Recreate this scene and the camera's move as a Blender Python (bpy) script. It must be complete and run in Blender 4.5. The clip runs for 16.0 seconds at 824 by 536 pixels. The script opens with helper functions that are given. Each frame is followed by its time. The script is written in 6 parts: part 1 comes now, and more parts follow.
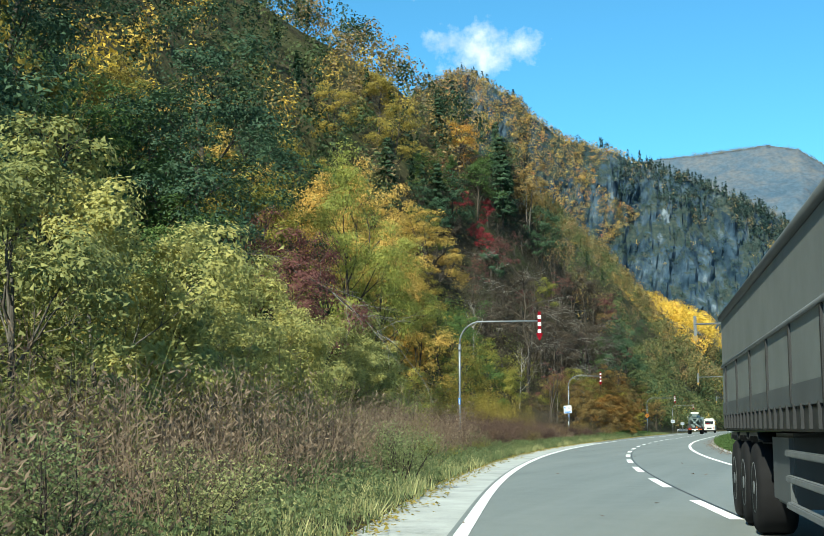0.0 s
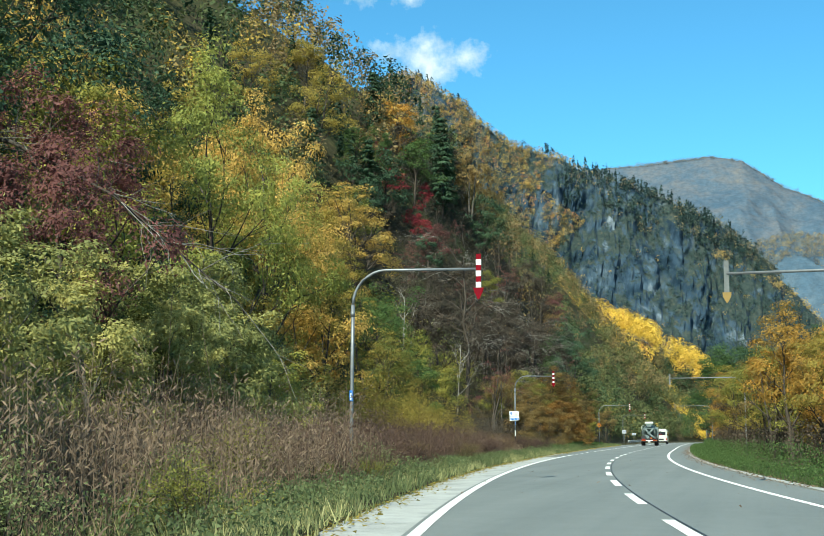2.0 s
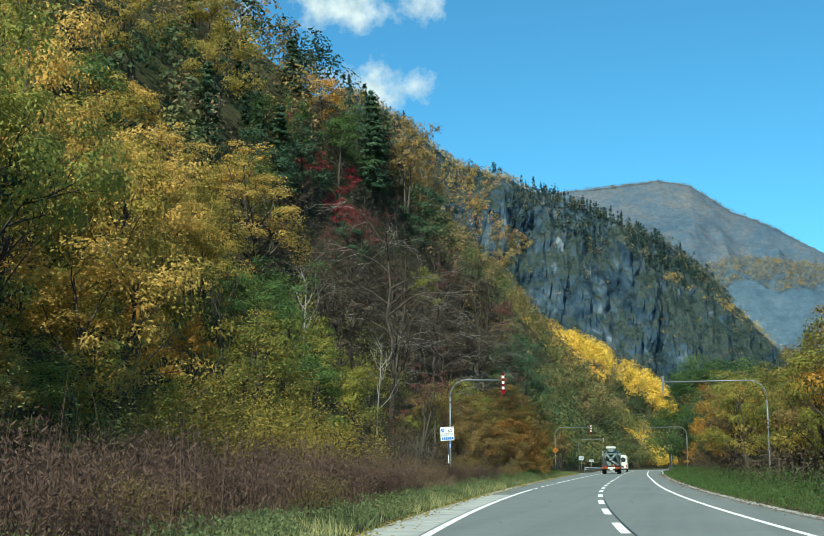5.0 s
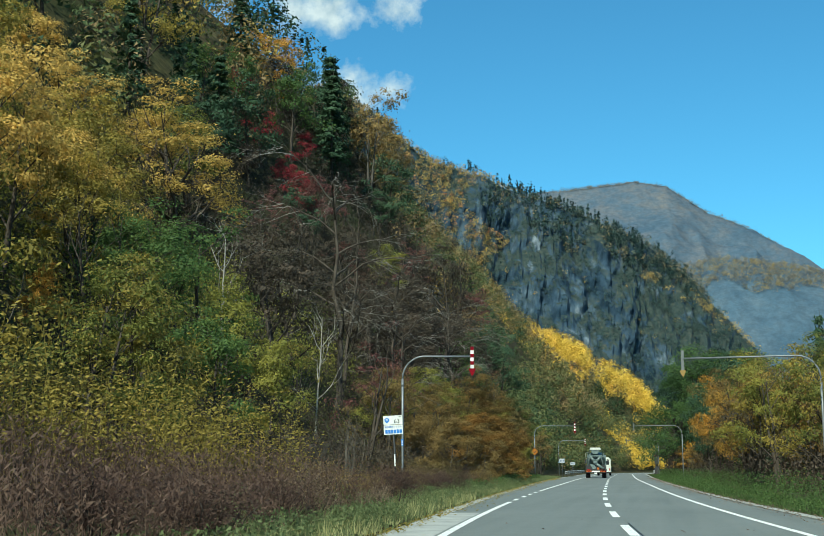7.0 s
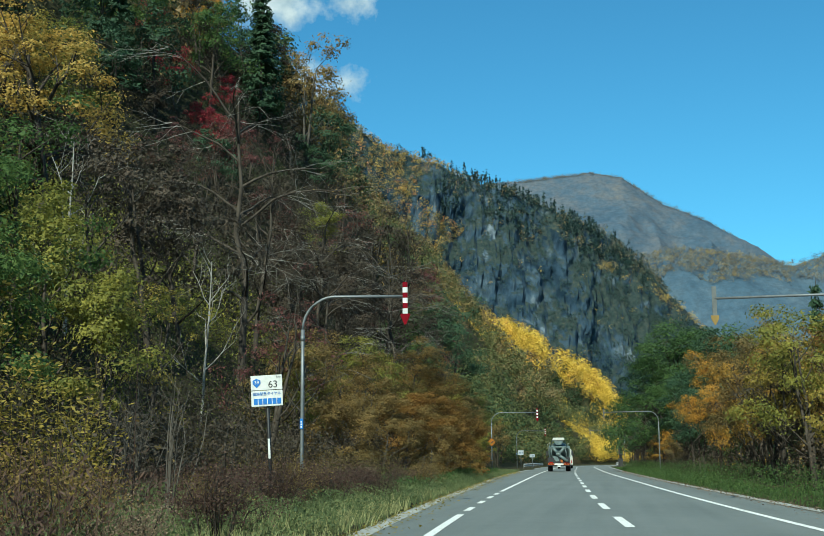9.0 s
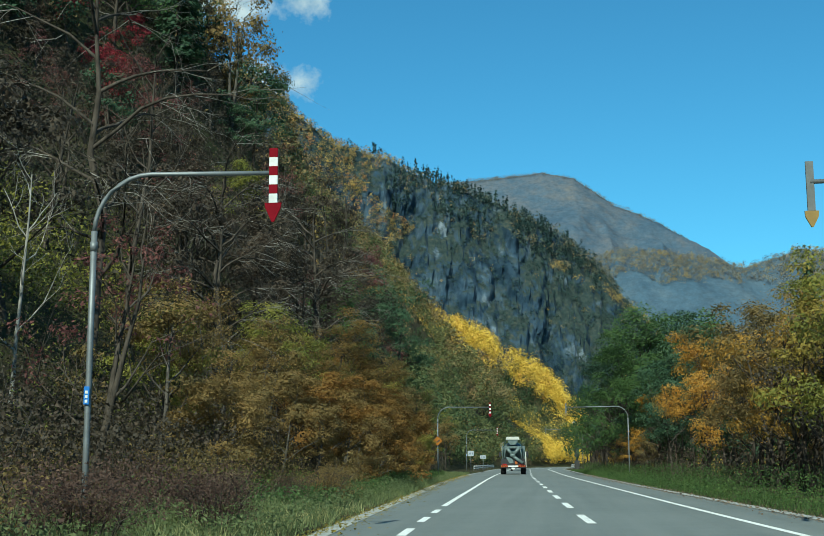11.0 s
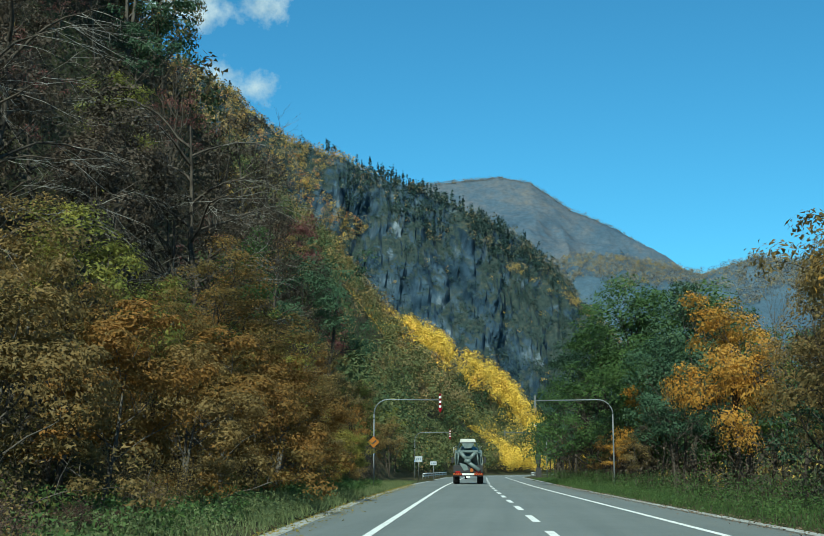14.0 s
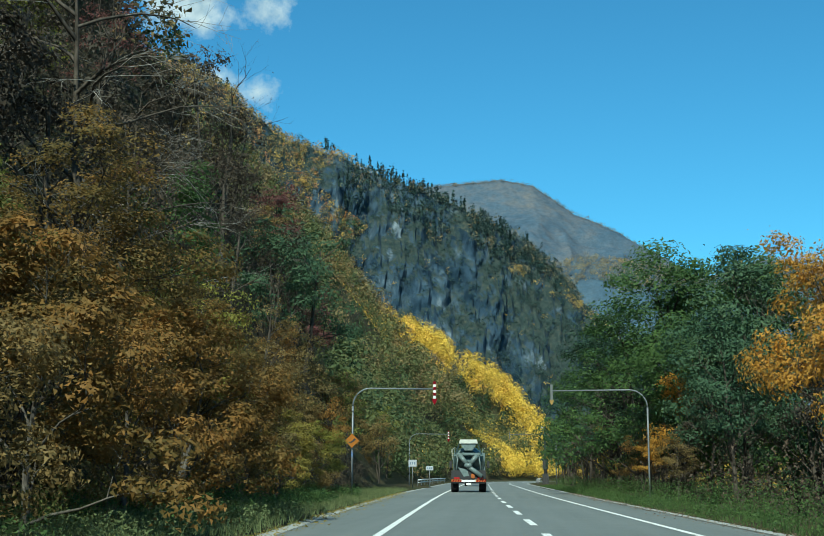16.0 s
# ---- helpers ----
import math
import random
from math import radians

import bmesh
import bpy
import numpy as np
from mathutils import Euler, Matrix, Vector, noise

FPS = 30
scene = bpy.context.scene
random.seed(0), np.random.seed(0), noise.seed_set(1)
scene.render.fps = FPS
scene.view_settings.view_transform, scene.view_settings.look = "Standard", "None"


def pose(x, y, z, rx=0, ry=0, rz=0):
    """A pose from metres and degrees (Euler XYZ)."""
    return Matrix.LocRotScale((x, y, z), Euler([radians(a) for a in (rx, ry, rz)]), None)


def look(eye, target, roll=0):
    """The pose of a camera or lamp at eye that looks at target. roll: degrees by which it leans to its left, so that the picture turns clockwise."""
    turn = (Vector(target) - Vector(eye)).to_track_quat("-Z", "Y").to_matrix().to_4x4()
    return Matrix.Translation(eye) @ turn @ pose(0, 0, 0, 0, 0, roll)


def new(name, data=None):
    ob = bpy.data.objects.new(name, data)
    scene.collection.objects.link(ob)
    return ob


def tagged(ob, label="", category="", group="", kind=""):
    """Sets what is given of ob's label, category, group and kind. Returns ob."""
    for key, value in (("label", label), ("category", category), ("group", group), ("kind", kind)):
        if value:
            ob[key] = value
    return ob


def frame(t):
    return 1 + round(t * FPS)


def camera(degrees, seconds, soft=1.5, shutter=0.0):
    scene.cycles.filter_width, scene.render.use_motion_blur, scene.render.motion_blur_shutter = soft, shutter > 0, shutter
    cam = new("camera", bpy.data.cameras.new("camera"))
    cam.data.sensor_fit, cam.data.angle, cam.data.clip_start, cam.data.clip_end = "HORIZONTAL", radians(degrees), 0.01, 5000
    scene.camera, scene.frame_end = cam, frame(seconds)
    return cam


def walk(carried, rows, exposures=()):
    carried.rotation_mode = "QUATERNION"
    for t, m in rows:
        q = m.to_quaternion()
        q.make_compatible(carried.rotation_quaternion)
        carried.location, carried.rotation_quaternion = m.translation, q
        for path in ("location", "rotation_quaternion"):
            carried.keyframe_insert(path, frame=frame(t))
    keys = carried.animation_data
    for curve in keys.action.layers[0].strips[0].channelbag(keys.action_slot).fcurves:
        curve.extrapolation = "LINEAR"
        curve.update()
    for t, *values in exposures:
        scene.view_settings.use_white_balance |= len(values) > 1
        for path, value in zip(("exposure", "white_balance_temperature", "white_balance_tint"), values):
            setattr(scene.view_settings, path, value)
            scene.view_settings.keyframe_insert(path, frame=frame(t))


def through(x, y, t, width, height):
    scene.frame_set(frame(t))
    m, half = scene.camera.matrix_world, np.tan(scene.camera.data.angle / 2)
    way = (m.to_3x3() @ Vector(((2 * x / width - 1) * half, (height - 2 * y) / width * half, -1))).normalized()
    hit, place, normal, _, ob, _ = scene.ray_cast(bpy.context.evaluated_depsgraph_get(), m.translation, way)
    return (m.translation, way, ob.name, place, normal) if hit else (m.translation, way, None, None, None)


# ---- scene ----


cam = camera(37.65, 16.0, soft=0.9)
PATH = [
    (0.0, pose(14.433, -148.392, 1.161, 97.502, 0, 17.324) @ pose(0, 0, 0, 0, 0, 0.027)),
    (0.5, pose(13.462, -143.761, 1.161, 97.564, 0, 16.685) @ pose(0, 0, 0, 0, 0, 0.069)),
    (1.0, pose(12.517, -139.138, 1.161, 97.659, 0, 15.965) @ pose(0, 0, 0, 0, 0, 0.119)),
    (1.5, pose(11.654, -134.545, 1.161, 97.763, 0, 15.285) @ pose(0, 0, 0, 0, 0, 0.193)),
    (2.0, pose(10.867, -130.031, 1.161, 97.959, 0, 14.650) @ pose(0, 0, 0, 0, 0, 0.306)),
    (2.5, pose(10.149, -125.646, 1.161, 98.186, 0, 14.063) @ pose(0, 0, 0, 0, 0, 0.341)),
    (3.0, pose(9.496, -121.361, 1.161, 98.450, 0, 13.546) @ pose(0, 0, 0, 0, 0, 0.346)),
    (3.5, pose(8.867, -117.173, 1.161, 98.703, 0, 13.109) @ pose(0, 0, 0, 0, 0, 0.167)),
    (4.0, pose(8.279, -113.013, 1.161, 98.950, 0, 12.721) @ pose(0, 0, 0, 0, 0, 0.120)),
    (6.5, pose(5.775, -93.040, 1.161, 99.425, 0, 11.382) @ pose(0, 0, 0, 0, 0, -0.108)),
    (7.0, pose(5.289, -88.991, 1.161, 99.434, 0, 11.002) @ pose(0, 0, 0, 0, 0, -0.089)),
    (7.5, pose(4.814, -84.909, 1.161, 99.423, 0, 10.513) @ pose(0, 0, 0, 0, 0, -0.131)),
    (8.0, pose(4.365, -80.818, 1.161, 99.358, 0, 9.982) @ pose(0, 0, 0, 0, 0, -0.237)),
    (8.5, pose(3.935, -76.780, 1.161, 99.210, 0, 9.444) @ pose(0, 0, 0, 0, 0, -0.321)),
    (9.0, pose(3.570, -72.839, 1.161, 99.119, 0, 8.843) @ pose(0, 0, 0, 0, 0, -0.409)),
    (9.5, pose(3.249, -69.002, 1.161, 99.071, 0, 8.264) @ pose(0, 0, 0, 0, 0, -0.335)),
    (12.0, pose(2.225, -51.643, 1.161, 99.224, 0, 5.492) @ pose(0, 0, 0, 0, 0, -0.289)),
    (12.5, pose(2.082, -48.273, 1.161, 99.194, 0, 5.089) @ pose(0, 0, 0, 0, 0, -0.233)),
    (13.0, pose(1.967, -44.900, 1.161, 99.224, 0, 4.764) @ pose(0, 0, 0, 0, 0, -0.114)),
    (13.5, pose(1.887, -41.498, 1.161, 99.327, 0, 4.547) @ pose(0, 0, 0, 0, 0, -0.054)),
    (14.0, pose(1.798, -38.054, 1.161, 99.488, 0, 4.387) @ pose(0, 0, 0, 0, 0, -0.022)),
    (14.5, pose(1.679, -34.506, 1.161, 99.582, 0, 4.323) @ pose(0, 0, 0, 0, 0, 0.075)),
    (15.0, pose(1.576, -30.809, 1.161, 99.640, 0, 4.297) @ pose(0, 0, 0, 0, 0, 0.189)),
    (15.5, pose(1.456, -27.060, 1.161, 99.675, 0, 4.355) @ pose(0, 0, 0, 0, 0, 0.244)),
    (16.0, pose(1.321, -23.309, 1.161, 99.747, 0, 4.441) @ pose(0, 0, 0, 0, 0, 0.248)),
]
walk(cam, PATH, [(0.0, 1.1, 6150, -4), (2.0, 1.04, 6100, -5), (4.0, 0.86, 6050, -6), (8.0, 0.55, 5850, -9), (12.0, 0.42, 5700, -12), (16.0, 0.5, 5650, -12)])

# ---- sun and sky ----
SUN_AZ, SUN_EL = radians(-172), radians(40)
sun_way = Vector((math.sin(SUN_AZ) * math.cos(SUN_EL), math.cos(SUN_AZ) * math.cos(SUN_EL), math.sin(SUN_EL)))
sun = new("sun", bpy.data.lights.new("sun", "SUN"))
sun.data.energy, sun.data.angle, sun.data.color = 5.0, radians(0.6), (1.0, 0.91, 0.76)
sun.matrix_world = look(sun_way * 900, (0, 0, 0))

world = bpy.data.worlds.new("world")
scene.world = world
world.use_nodes = True


class Nodes:
    """A small wrapper to write node trees briefly."""

    def __init__(self, tree):
        self.tree = tree
        tree.nodes.clear()

    def add(self, kind, inputs=None, **props):
        n = self.tree.nodes.new(kind)
        for k, v in props.items():
            setattr(n, k, v)
        for k, v in (inputs or {}).items():
            if isinstance(v, bpy.types.NodeSocket):
                self.tree.links.new(v, n.inputs[k])
            else:
                n.inputs[k].default_value = v
        return n

    def math(self, op, a, b=0.0, clamp=False):
        n = self.add("ShaderNodeMath", {0: a, 1: b}, operation=op)
        n.use_clamp = clamp
        return n.outputs[0]

    def mix(self, fac, a, b, blend="MIX"):
        n = self.add("ShaderNodeMix", data_type="RGBA", blend_type=blend)
        for sock, v in ((n.inputs[0], fac), (n.inputs[6], a), (n.inputs[7], b)):
            if isinstance(v, bpy.types.NodeSocket):
                self.tree.links.new(v, sock)
            else:
                sock.default_value = v
        return n.outputs[2]

    def ramp(self, fac, stops, mode="LINEAR"):
        n = self.add("ShaderNodeValToRGB", {0: fac})
        n.color_ramp.interpolation = mode
        els = n.color_ramp.elements
        while len(els) < len(stops):
            els.new(0.5)
        for e, (p, c) in zip(els, stops):
            e.position = p
            e.color = c if len(c) == 4 else (*c, 1)
        return n.outputs[0]

    def noise(self, vec, scale, detail=4.0, rough=0.55):
        n = self.add("ShaderNodeTexNoise", {"Scale": scale, "Detail": detail, "Roughness": rough})
        if vec is not None:
            self.tree.links.new(vec, n.inputs["Vector"])
        return n.outputs["Fac"]

    def link(self, a, b):
        self.tree.links.new(a, b)


W = Nodes(world.node_tree)
sky = W.add("ShaderNodeTexSky", sky_type="NISHITA", sun_disc=False, sun_elevation=SUN_EL, sun_rotation=SUN_AZ,
            altitude=600, air_density=1.0, dust_density=0.3, ozone_density=2.2)
way = W.add("ShaderNodeTexCoord").outputs["Generated"]


def cloud_bank(az, el, wide, high, seed):
    """A fair-weather cloud at an azimuth and elevation in degrees: a soft mask with a ragged edge."""
    c = (math.sin(radians(az)) * math.cos(radians(el)), math.cos(radians(az)) * math.cos(radians(el)), math.sin(radians(el)))
    off = W.add("ShaderNodeVectorMath", {0: way, 1: c}, operation="SUBTRACT").outputs[0]
    rot = W.add("ShaderNodeVectorRotate", {"Vector": off, "Axis": (0, 0, 1), "Angle": radians(az)}, rotation_type="AXIS_ANGLE").outputs[0]
    sc = W.add("ShaderNodeVectorMath", {0: rot, 1: (1 / radians(wide), 0.0, 1 / radians(high))}, operation="MULTIPLY").outputs[0]
    far = W.add("ShaderNodeVectorMath", {0: sc}, operation="LENGTH").outputs["Value"]
    mv = W.add("ShaderNodeVectorMath", {0: way, 1: (seed, seed * 0.7, 0)}, operation="ADD").outputs[0]
    big = W.noise(mv, 24.0, 7.0, 0.6)
    edge = W.math("SUBTRACT", W.math("MULTIPLY", W.math("SUBTRACT", big, 0.5), 2.6, False), W.math("SUBTRACT", far, 0.72))
    return W.math("MULTIPLY", edge, 1.7, True)


def add_max(a, b):
    return W.math("MAXIMUM", a, b)


clouds = add_max(add_max(cloud_bank(-14.0, 17.7, 4.6, 1.55, 1.3), cloud_bank(-15.6, 21.4, 6.2, 1.9, 5.1)), cloud_bank(12.4, 9.0, 2.0, 0.9, 8.8))
tone = W.ramp(W.noise(way, 60.0, 5.0), [(0.3, (3.6, 4.3, 4.9)), (0.65, (6.0, 6.3, 6.4))])
clear = W.mix(1.0, sky.outputs[0], (0.52, 0.98, 1.08, 1), "MULTIPLY")
dome = W.mix(clouds, clear, tone)
bg = W.add("ShaderNodeBackground", {"Color": dome, "Strength": 0.088})
W.add("ShaderNodeOutputWorld", {"Surface": bg.outputs[0]})

# ---- materials ----
def material(name):
    m = bpy.data.materials.new(name)
    m.use_nodes = True
    return m, Nodes(m.node_tree)


def surface(n, colour, rough=0.7, metal=0.0, bump=None, bump_distance=0.02, spec=0.4):
    p = n.add("ShaderNodeBsdfPrincipled", {"Roughness": rough, "Metallic": metal, "Specular IOR Level": spec})
    if isinstance(colour, bpy.types.NodeSocket):
        n.link(colour, p.inputs["Base Color"])
    else:
        p.inputs["Base Color"].default_value = (*colour, 1)
    if bump is not None:
        b = n.add("ShaderNodeBump", {"Height": bump, "Distance": bump_distance, "Strength": 0.6})
        n.link(b.outputs[0], p.inputs["Normal"])
    return p


def finish(n, shader):
    n.add("ShaderNodeOutputMaterial", {"Surface": shader})


def leaf_material(name, stops, through=0.5):
    """Leaves: a colour for each leaf, shifted a little from plant to plant, and light that comes through them."""
    m, n = material(name)
    isle = n.add("ShaderNodeNewGeometry").outputs["Random Per Island"]
    ob = n.add("ShaderNodeObjectInfo").outputs["Random"]
    pos = n.add("ShaderNodeTexCoord").outputs["Object"]
    patch = n.noise(pos, 0.55, 3.0)
    f = n.math("ADD", n.math("MULTIPLY", isle, 0.20), n.math("ADD", n.math("MULTIPLY", patch, 0.85), n.math("MULTIPLY", ob, 0.32)))
    f = n.math("SUBTRACT", f, 0.20, True)
    col = n.ramp(f, stops)
    hs = n.add("ShaderNodeHueSaturation", {"Color": col, "Value": n.math("MULTIPLY", isle, 0.7, False)})
    val = n.math("ADD", n.math("MULTIPLY", isle, 0.36), 1.2)
    n.link(val, hs.inputs["Value"])
    p = surface(n, hs.outputs[0], 0.64, spec=0.22)
    t = n.add("ShaderNodeBsdfTranslucent", {"Color": hs.outputs[0]})
    mx = n.add("ShaderNodeMixShader", {0: through, 1: p.outputs[0], 2: t.outputs[0]})
    finish(n, mx.outputs[0])
    return m


LEAF = {
    "gold": leaf_material("leaf_gold", [(0.05, (0.15, 0.13, 0.035)), (0.4, (0.34, 0.235, 0.06)), (0.75, (0.50, 0.33, 0.09)), (1.0, (0.58, 0.42, 0.15))]),
    "amber": leaf_material("leaf_amber", [(0.05, (0.12, 0.10, 0.03)), (0.35, (0.27, 0.165, 0.035)), (0.75, (0.41, 0.208, 0.033)), (1.0, (0.49, 0.275, 0.058))]),
    "ochre": leaf_material("leaf_ochre", [(0.05, (0.09, 0.095, 0.03)), (0.4, (0.19, 0.155, 0.035)), (0.75, (0.29, 0.215, 0.045)), (1.0, (0.38, 0.28, 0.07))]),
    "orange": leaf_material("leaf_orange", [(0.05, (0.05, 0.052, 0.02)), (0.35, (0.105, 0.076, 0.024)), (0.7, (0.21, 0.108, 0.028)), (1.0, (0.31, 0.165, 0.045))]),
    "brown": leaf_material("leaf_brown", [(0.0, (0.06, 0.06, 0.025)), (0.4, (0.135, 0.10, 0.04)), (0.75, (0.21, 0.14, 0.05)), (1.0, (0.28, 0.20, 0.08))]),
    "olive": leaf_material("leaf_olive", [(0.0, (0.04, 0.06, 0.02)), (0.4, (0.11, 0.12, 0.03)), (0.75, (0.22, 0.20, 0.04)), (1.0, (0.34, 0.27, 0.05))]),
    "lime": leaf_material("leaf_lime", [(0.0, (0.10, 0.125, 0.035)), (0.45, (0.25, 0.255, 0.06)), (0.8, (0.40, 0.355, 0.075)), (1.0, (0.48, 0.40, 0.10))]),
    "green": leaf_material("leaf_green", [(0.0, (0.025, 0.05, 0.018)), (0.5, (0.06, 0.10, 0.03)), (1.0, (0.12, 0.16, 0.04))]),
    "dark": leaf_material("leaf_dark", [(0.0, (0.015, 0.035, 0.019)), (0.6, (0.038, 0.068, 0.035)), (1.0, (0.08, 0.114, 0.052))], 0.3),
    "red": leaf_material("leaf_red", [(0.0, (0.07, 0.018, 0.022)), (0.5, (0.19, 0.025, 0.034)), (0.85, (0.29, 0.04, 0.05)), (1.0, (0.28, 0.09, 0.05))]),
    "maroon": leaf_material("leaf_maroon", [(0.0, (0.05, 0.025, 0.025)), (0.6, (0.13, 0.055, 0.05)), (1.0, (0.20, 0.10, 0.07))]),
    "rust": leaf_material("leaf_rust", [(0.0, (0.055, 0.041, 0.03)), (0.45, (0.15, 0.108, 0.074)), (0.8, (0.25, 0.185, 0.125)), (1.0, (0.44, 0.355, 0.245))]),
    # Near-black browns: the shade among the trees is put into this leaf colour.
    "deep": leaf_material("leaf_deep_shade", [(0.0, (0.020, 0.020, 0.016)), (0.5, (0.044, 0.036, 0.026)), (0.85, (0.078, 0.055, 0.038)), (1.0, (0.13, 0.088, 0.052))], 0.3),
    "umber": leaf_material("leaf_umber", [(0.0, (0.032, 0.021, 0.018)), (0.45, (0.072, 0.044, 0.035)), (0.8, (0.125, 0.083, 0.06)), (1.0, (0.28, 0.21, 0.15))]),
    "straw": leaf_material("leaf_straw", [(0.0, (0.10, 0.12, 0.05)), (0.4, (0.21, 0.215, 0.09)), (0.8, (0.38, 0.35, 0.17)), (1.0, (0.52, 0.47, 0.28))]),
    "willow": leaf_material("leaf_willow", [(0.0, (0.08, 0.10, 0.04)), (0.4, (0.205, 0.21, 0.075)), (0.75, (0.33, 0.30, 0.10)), (1.0, (0.43, 0.37, 0.15))]),
    "grass": leaf_material("leaf_grass", [(0.0, (0.04, 0.06, 0.028)), (0.45, (0.115, 0.14, 0.058)), (0.8, (0.225, 0.24, 0.105)), (1.0, (0.36, 0.35, 0.20))]),
}


def forest_material(name, stops, through=0.4, vary=0.6):
    """Far woods: each tree's own place on a ramp of autumn colours, and each clump a little off it."""
    m, n = material(name)
    isle = n.add("ShaderNodeNewGeometry").outputs["Random Per Island"]
    tint = n.add("ShaderNodeAttribute", attribute_name="tint").outputs["Fac"]
    col = n.ramp(n.math("ADD", tint, n.math("MULTIPLY", n.math("SUBTRACT", isle, 0.5), 0.06), True), stops)
    hs = n.add("ShaderNodeHueSaturation", {"Color": col})
    n.link(n.math("ADD", n.math("MULTIPLY", isle, vary), 1.2 - vary / 2), hs.inputs["Value"])
    p = surface(n, hs.outputs[0], 0.7, spec=0.2)
    t = n.add("ShaderNodeBsdfTranslucent", {"Color": hs.outputs[0]})
    mx = n.add("ShaderNodeMixShader", {0: through, 1: p.outputs[0], 2: t.outputs[0]})
    finish(n, mx.outputs[0])
    return m


WOODS = forest_material("woods", [(0.0, (0.015, 0.035, 0.02)), (0.16, (0.05, 0.075, 0.03)), (0.34, (0.12, 0.12, 0.045)), (0.5, (0.17, 0.12, 0.06)),
                                  (0.66, (0.28, 0.20, 0.05)), (0.8, (0.52, 0.35, 0.05)), (0.9, (0.68, 0.47, 0.07)), (1.0, (0.34, 0.13, 0.05))], 0.3, 0.3)


# Dark stops lean blue: distance haze is put into the cliff trees' colours.
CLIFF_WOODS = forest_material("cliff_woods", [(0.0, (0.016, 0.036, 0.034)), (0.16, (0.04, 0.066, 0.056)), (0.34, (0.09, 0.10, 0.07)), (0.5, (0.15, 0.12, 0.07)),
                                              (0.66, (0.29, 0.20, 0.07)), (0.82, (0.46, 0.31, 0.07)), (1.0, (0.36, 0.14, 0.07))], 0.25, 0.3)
# Blue-grey lower stops: haze over the far woods, put into their colours.
FAR_WOODS = forest_material("hazed_far_woods", [(0.0, (0.025, 0.042, 0.058)), (0.3, (0.06, 0.082, 0.106)), (0.55, (0.105, 0.12, 0.14)), (0.65, (0.155, 0.145, 0.13)), (0.85, (0.30, 0.22, 0.09)), (1.0, (0.42, 0.28, 0.07))], 0.25, 0.2)


def bark(name, dark, light, scale=9.0):
    m, n = material(name)
    pos = n.add("ShaderNodeTexCoord").outputs["Object"]
    st = n.add("ShaderNodeVectorMath", {0: pos, 1: (1, 1, 0.25)}, operation="MULTIPLY").outputs[0]
    f = n.noise(st, scale, 6.0, 0.65)
    col = n.ramp(f, [(0.3, dark), (0.7, light)])
    p = surface(n, col, 0.9, bump=f, bump_distance=0.03, spec=0.15)
    finish(n, p.outputs[0])
    return m


BARK_GREY = bark("bark_grey", (0.035, 0.031, 0.026), (0.13, 0.117, 0.10))
BARK_DARK = bark("bark_dark", (0.02, 0.017, 0.014), (0.09, 0.075, 0.06))
LEAF["twig"] = TWIGS = bark("pale_twigs", (0.11, 0.10, 0.088), (0.34, 0.32, 0.29), 5.0)
BARK_PALE = bark("bark_pale", (0.13, 0.12, 0.105), (0.42, 0.40, 0.36), 5.0)


def ground_material():
    """Forest floor and verge: leaf litter, soil and thin grass."""
    m, n = material("litter")
    pos = n.add("ShaderNodeTexCoord").outputs["Object"]
    a, b, c = n.noise(pos, 0.08, 4.0), n.noise(pos, 1.3, 6.0), n.noise(pos, 14.0, 5.0, 0.7)
    base = n.ramp(b, [(0.3, (0.025, 0.022, 0.014)), (0.5, (0.055, 0.045, 0.026)), (0.7, (0.10, 0.08, 0.04))])
    green = n.ramp(c, [(0.3, (0.02, 0.032, 0.012)), (0.7, (0.06, 0.075, 0.025))])
    col = n.mix(n.ramp(a, [(0.35, (0, 0, 0)), (0.72, (0.8, 0.8, 0.8))]), base, green)
    p = surface(n, col, 0.95, bump=n.math("ADD", b, c), bump_distance=0.12, spec=0.1)
    finish(n, p.outputs[0])
    return m


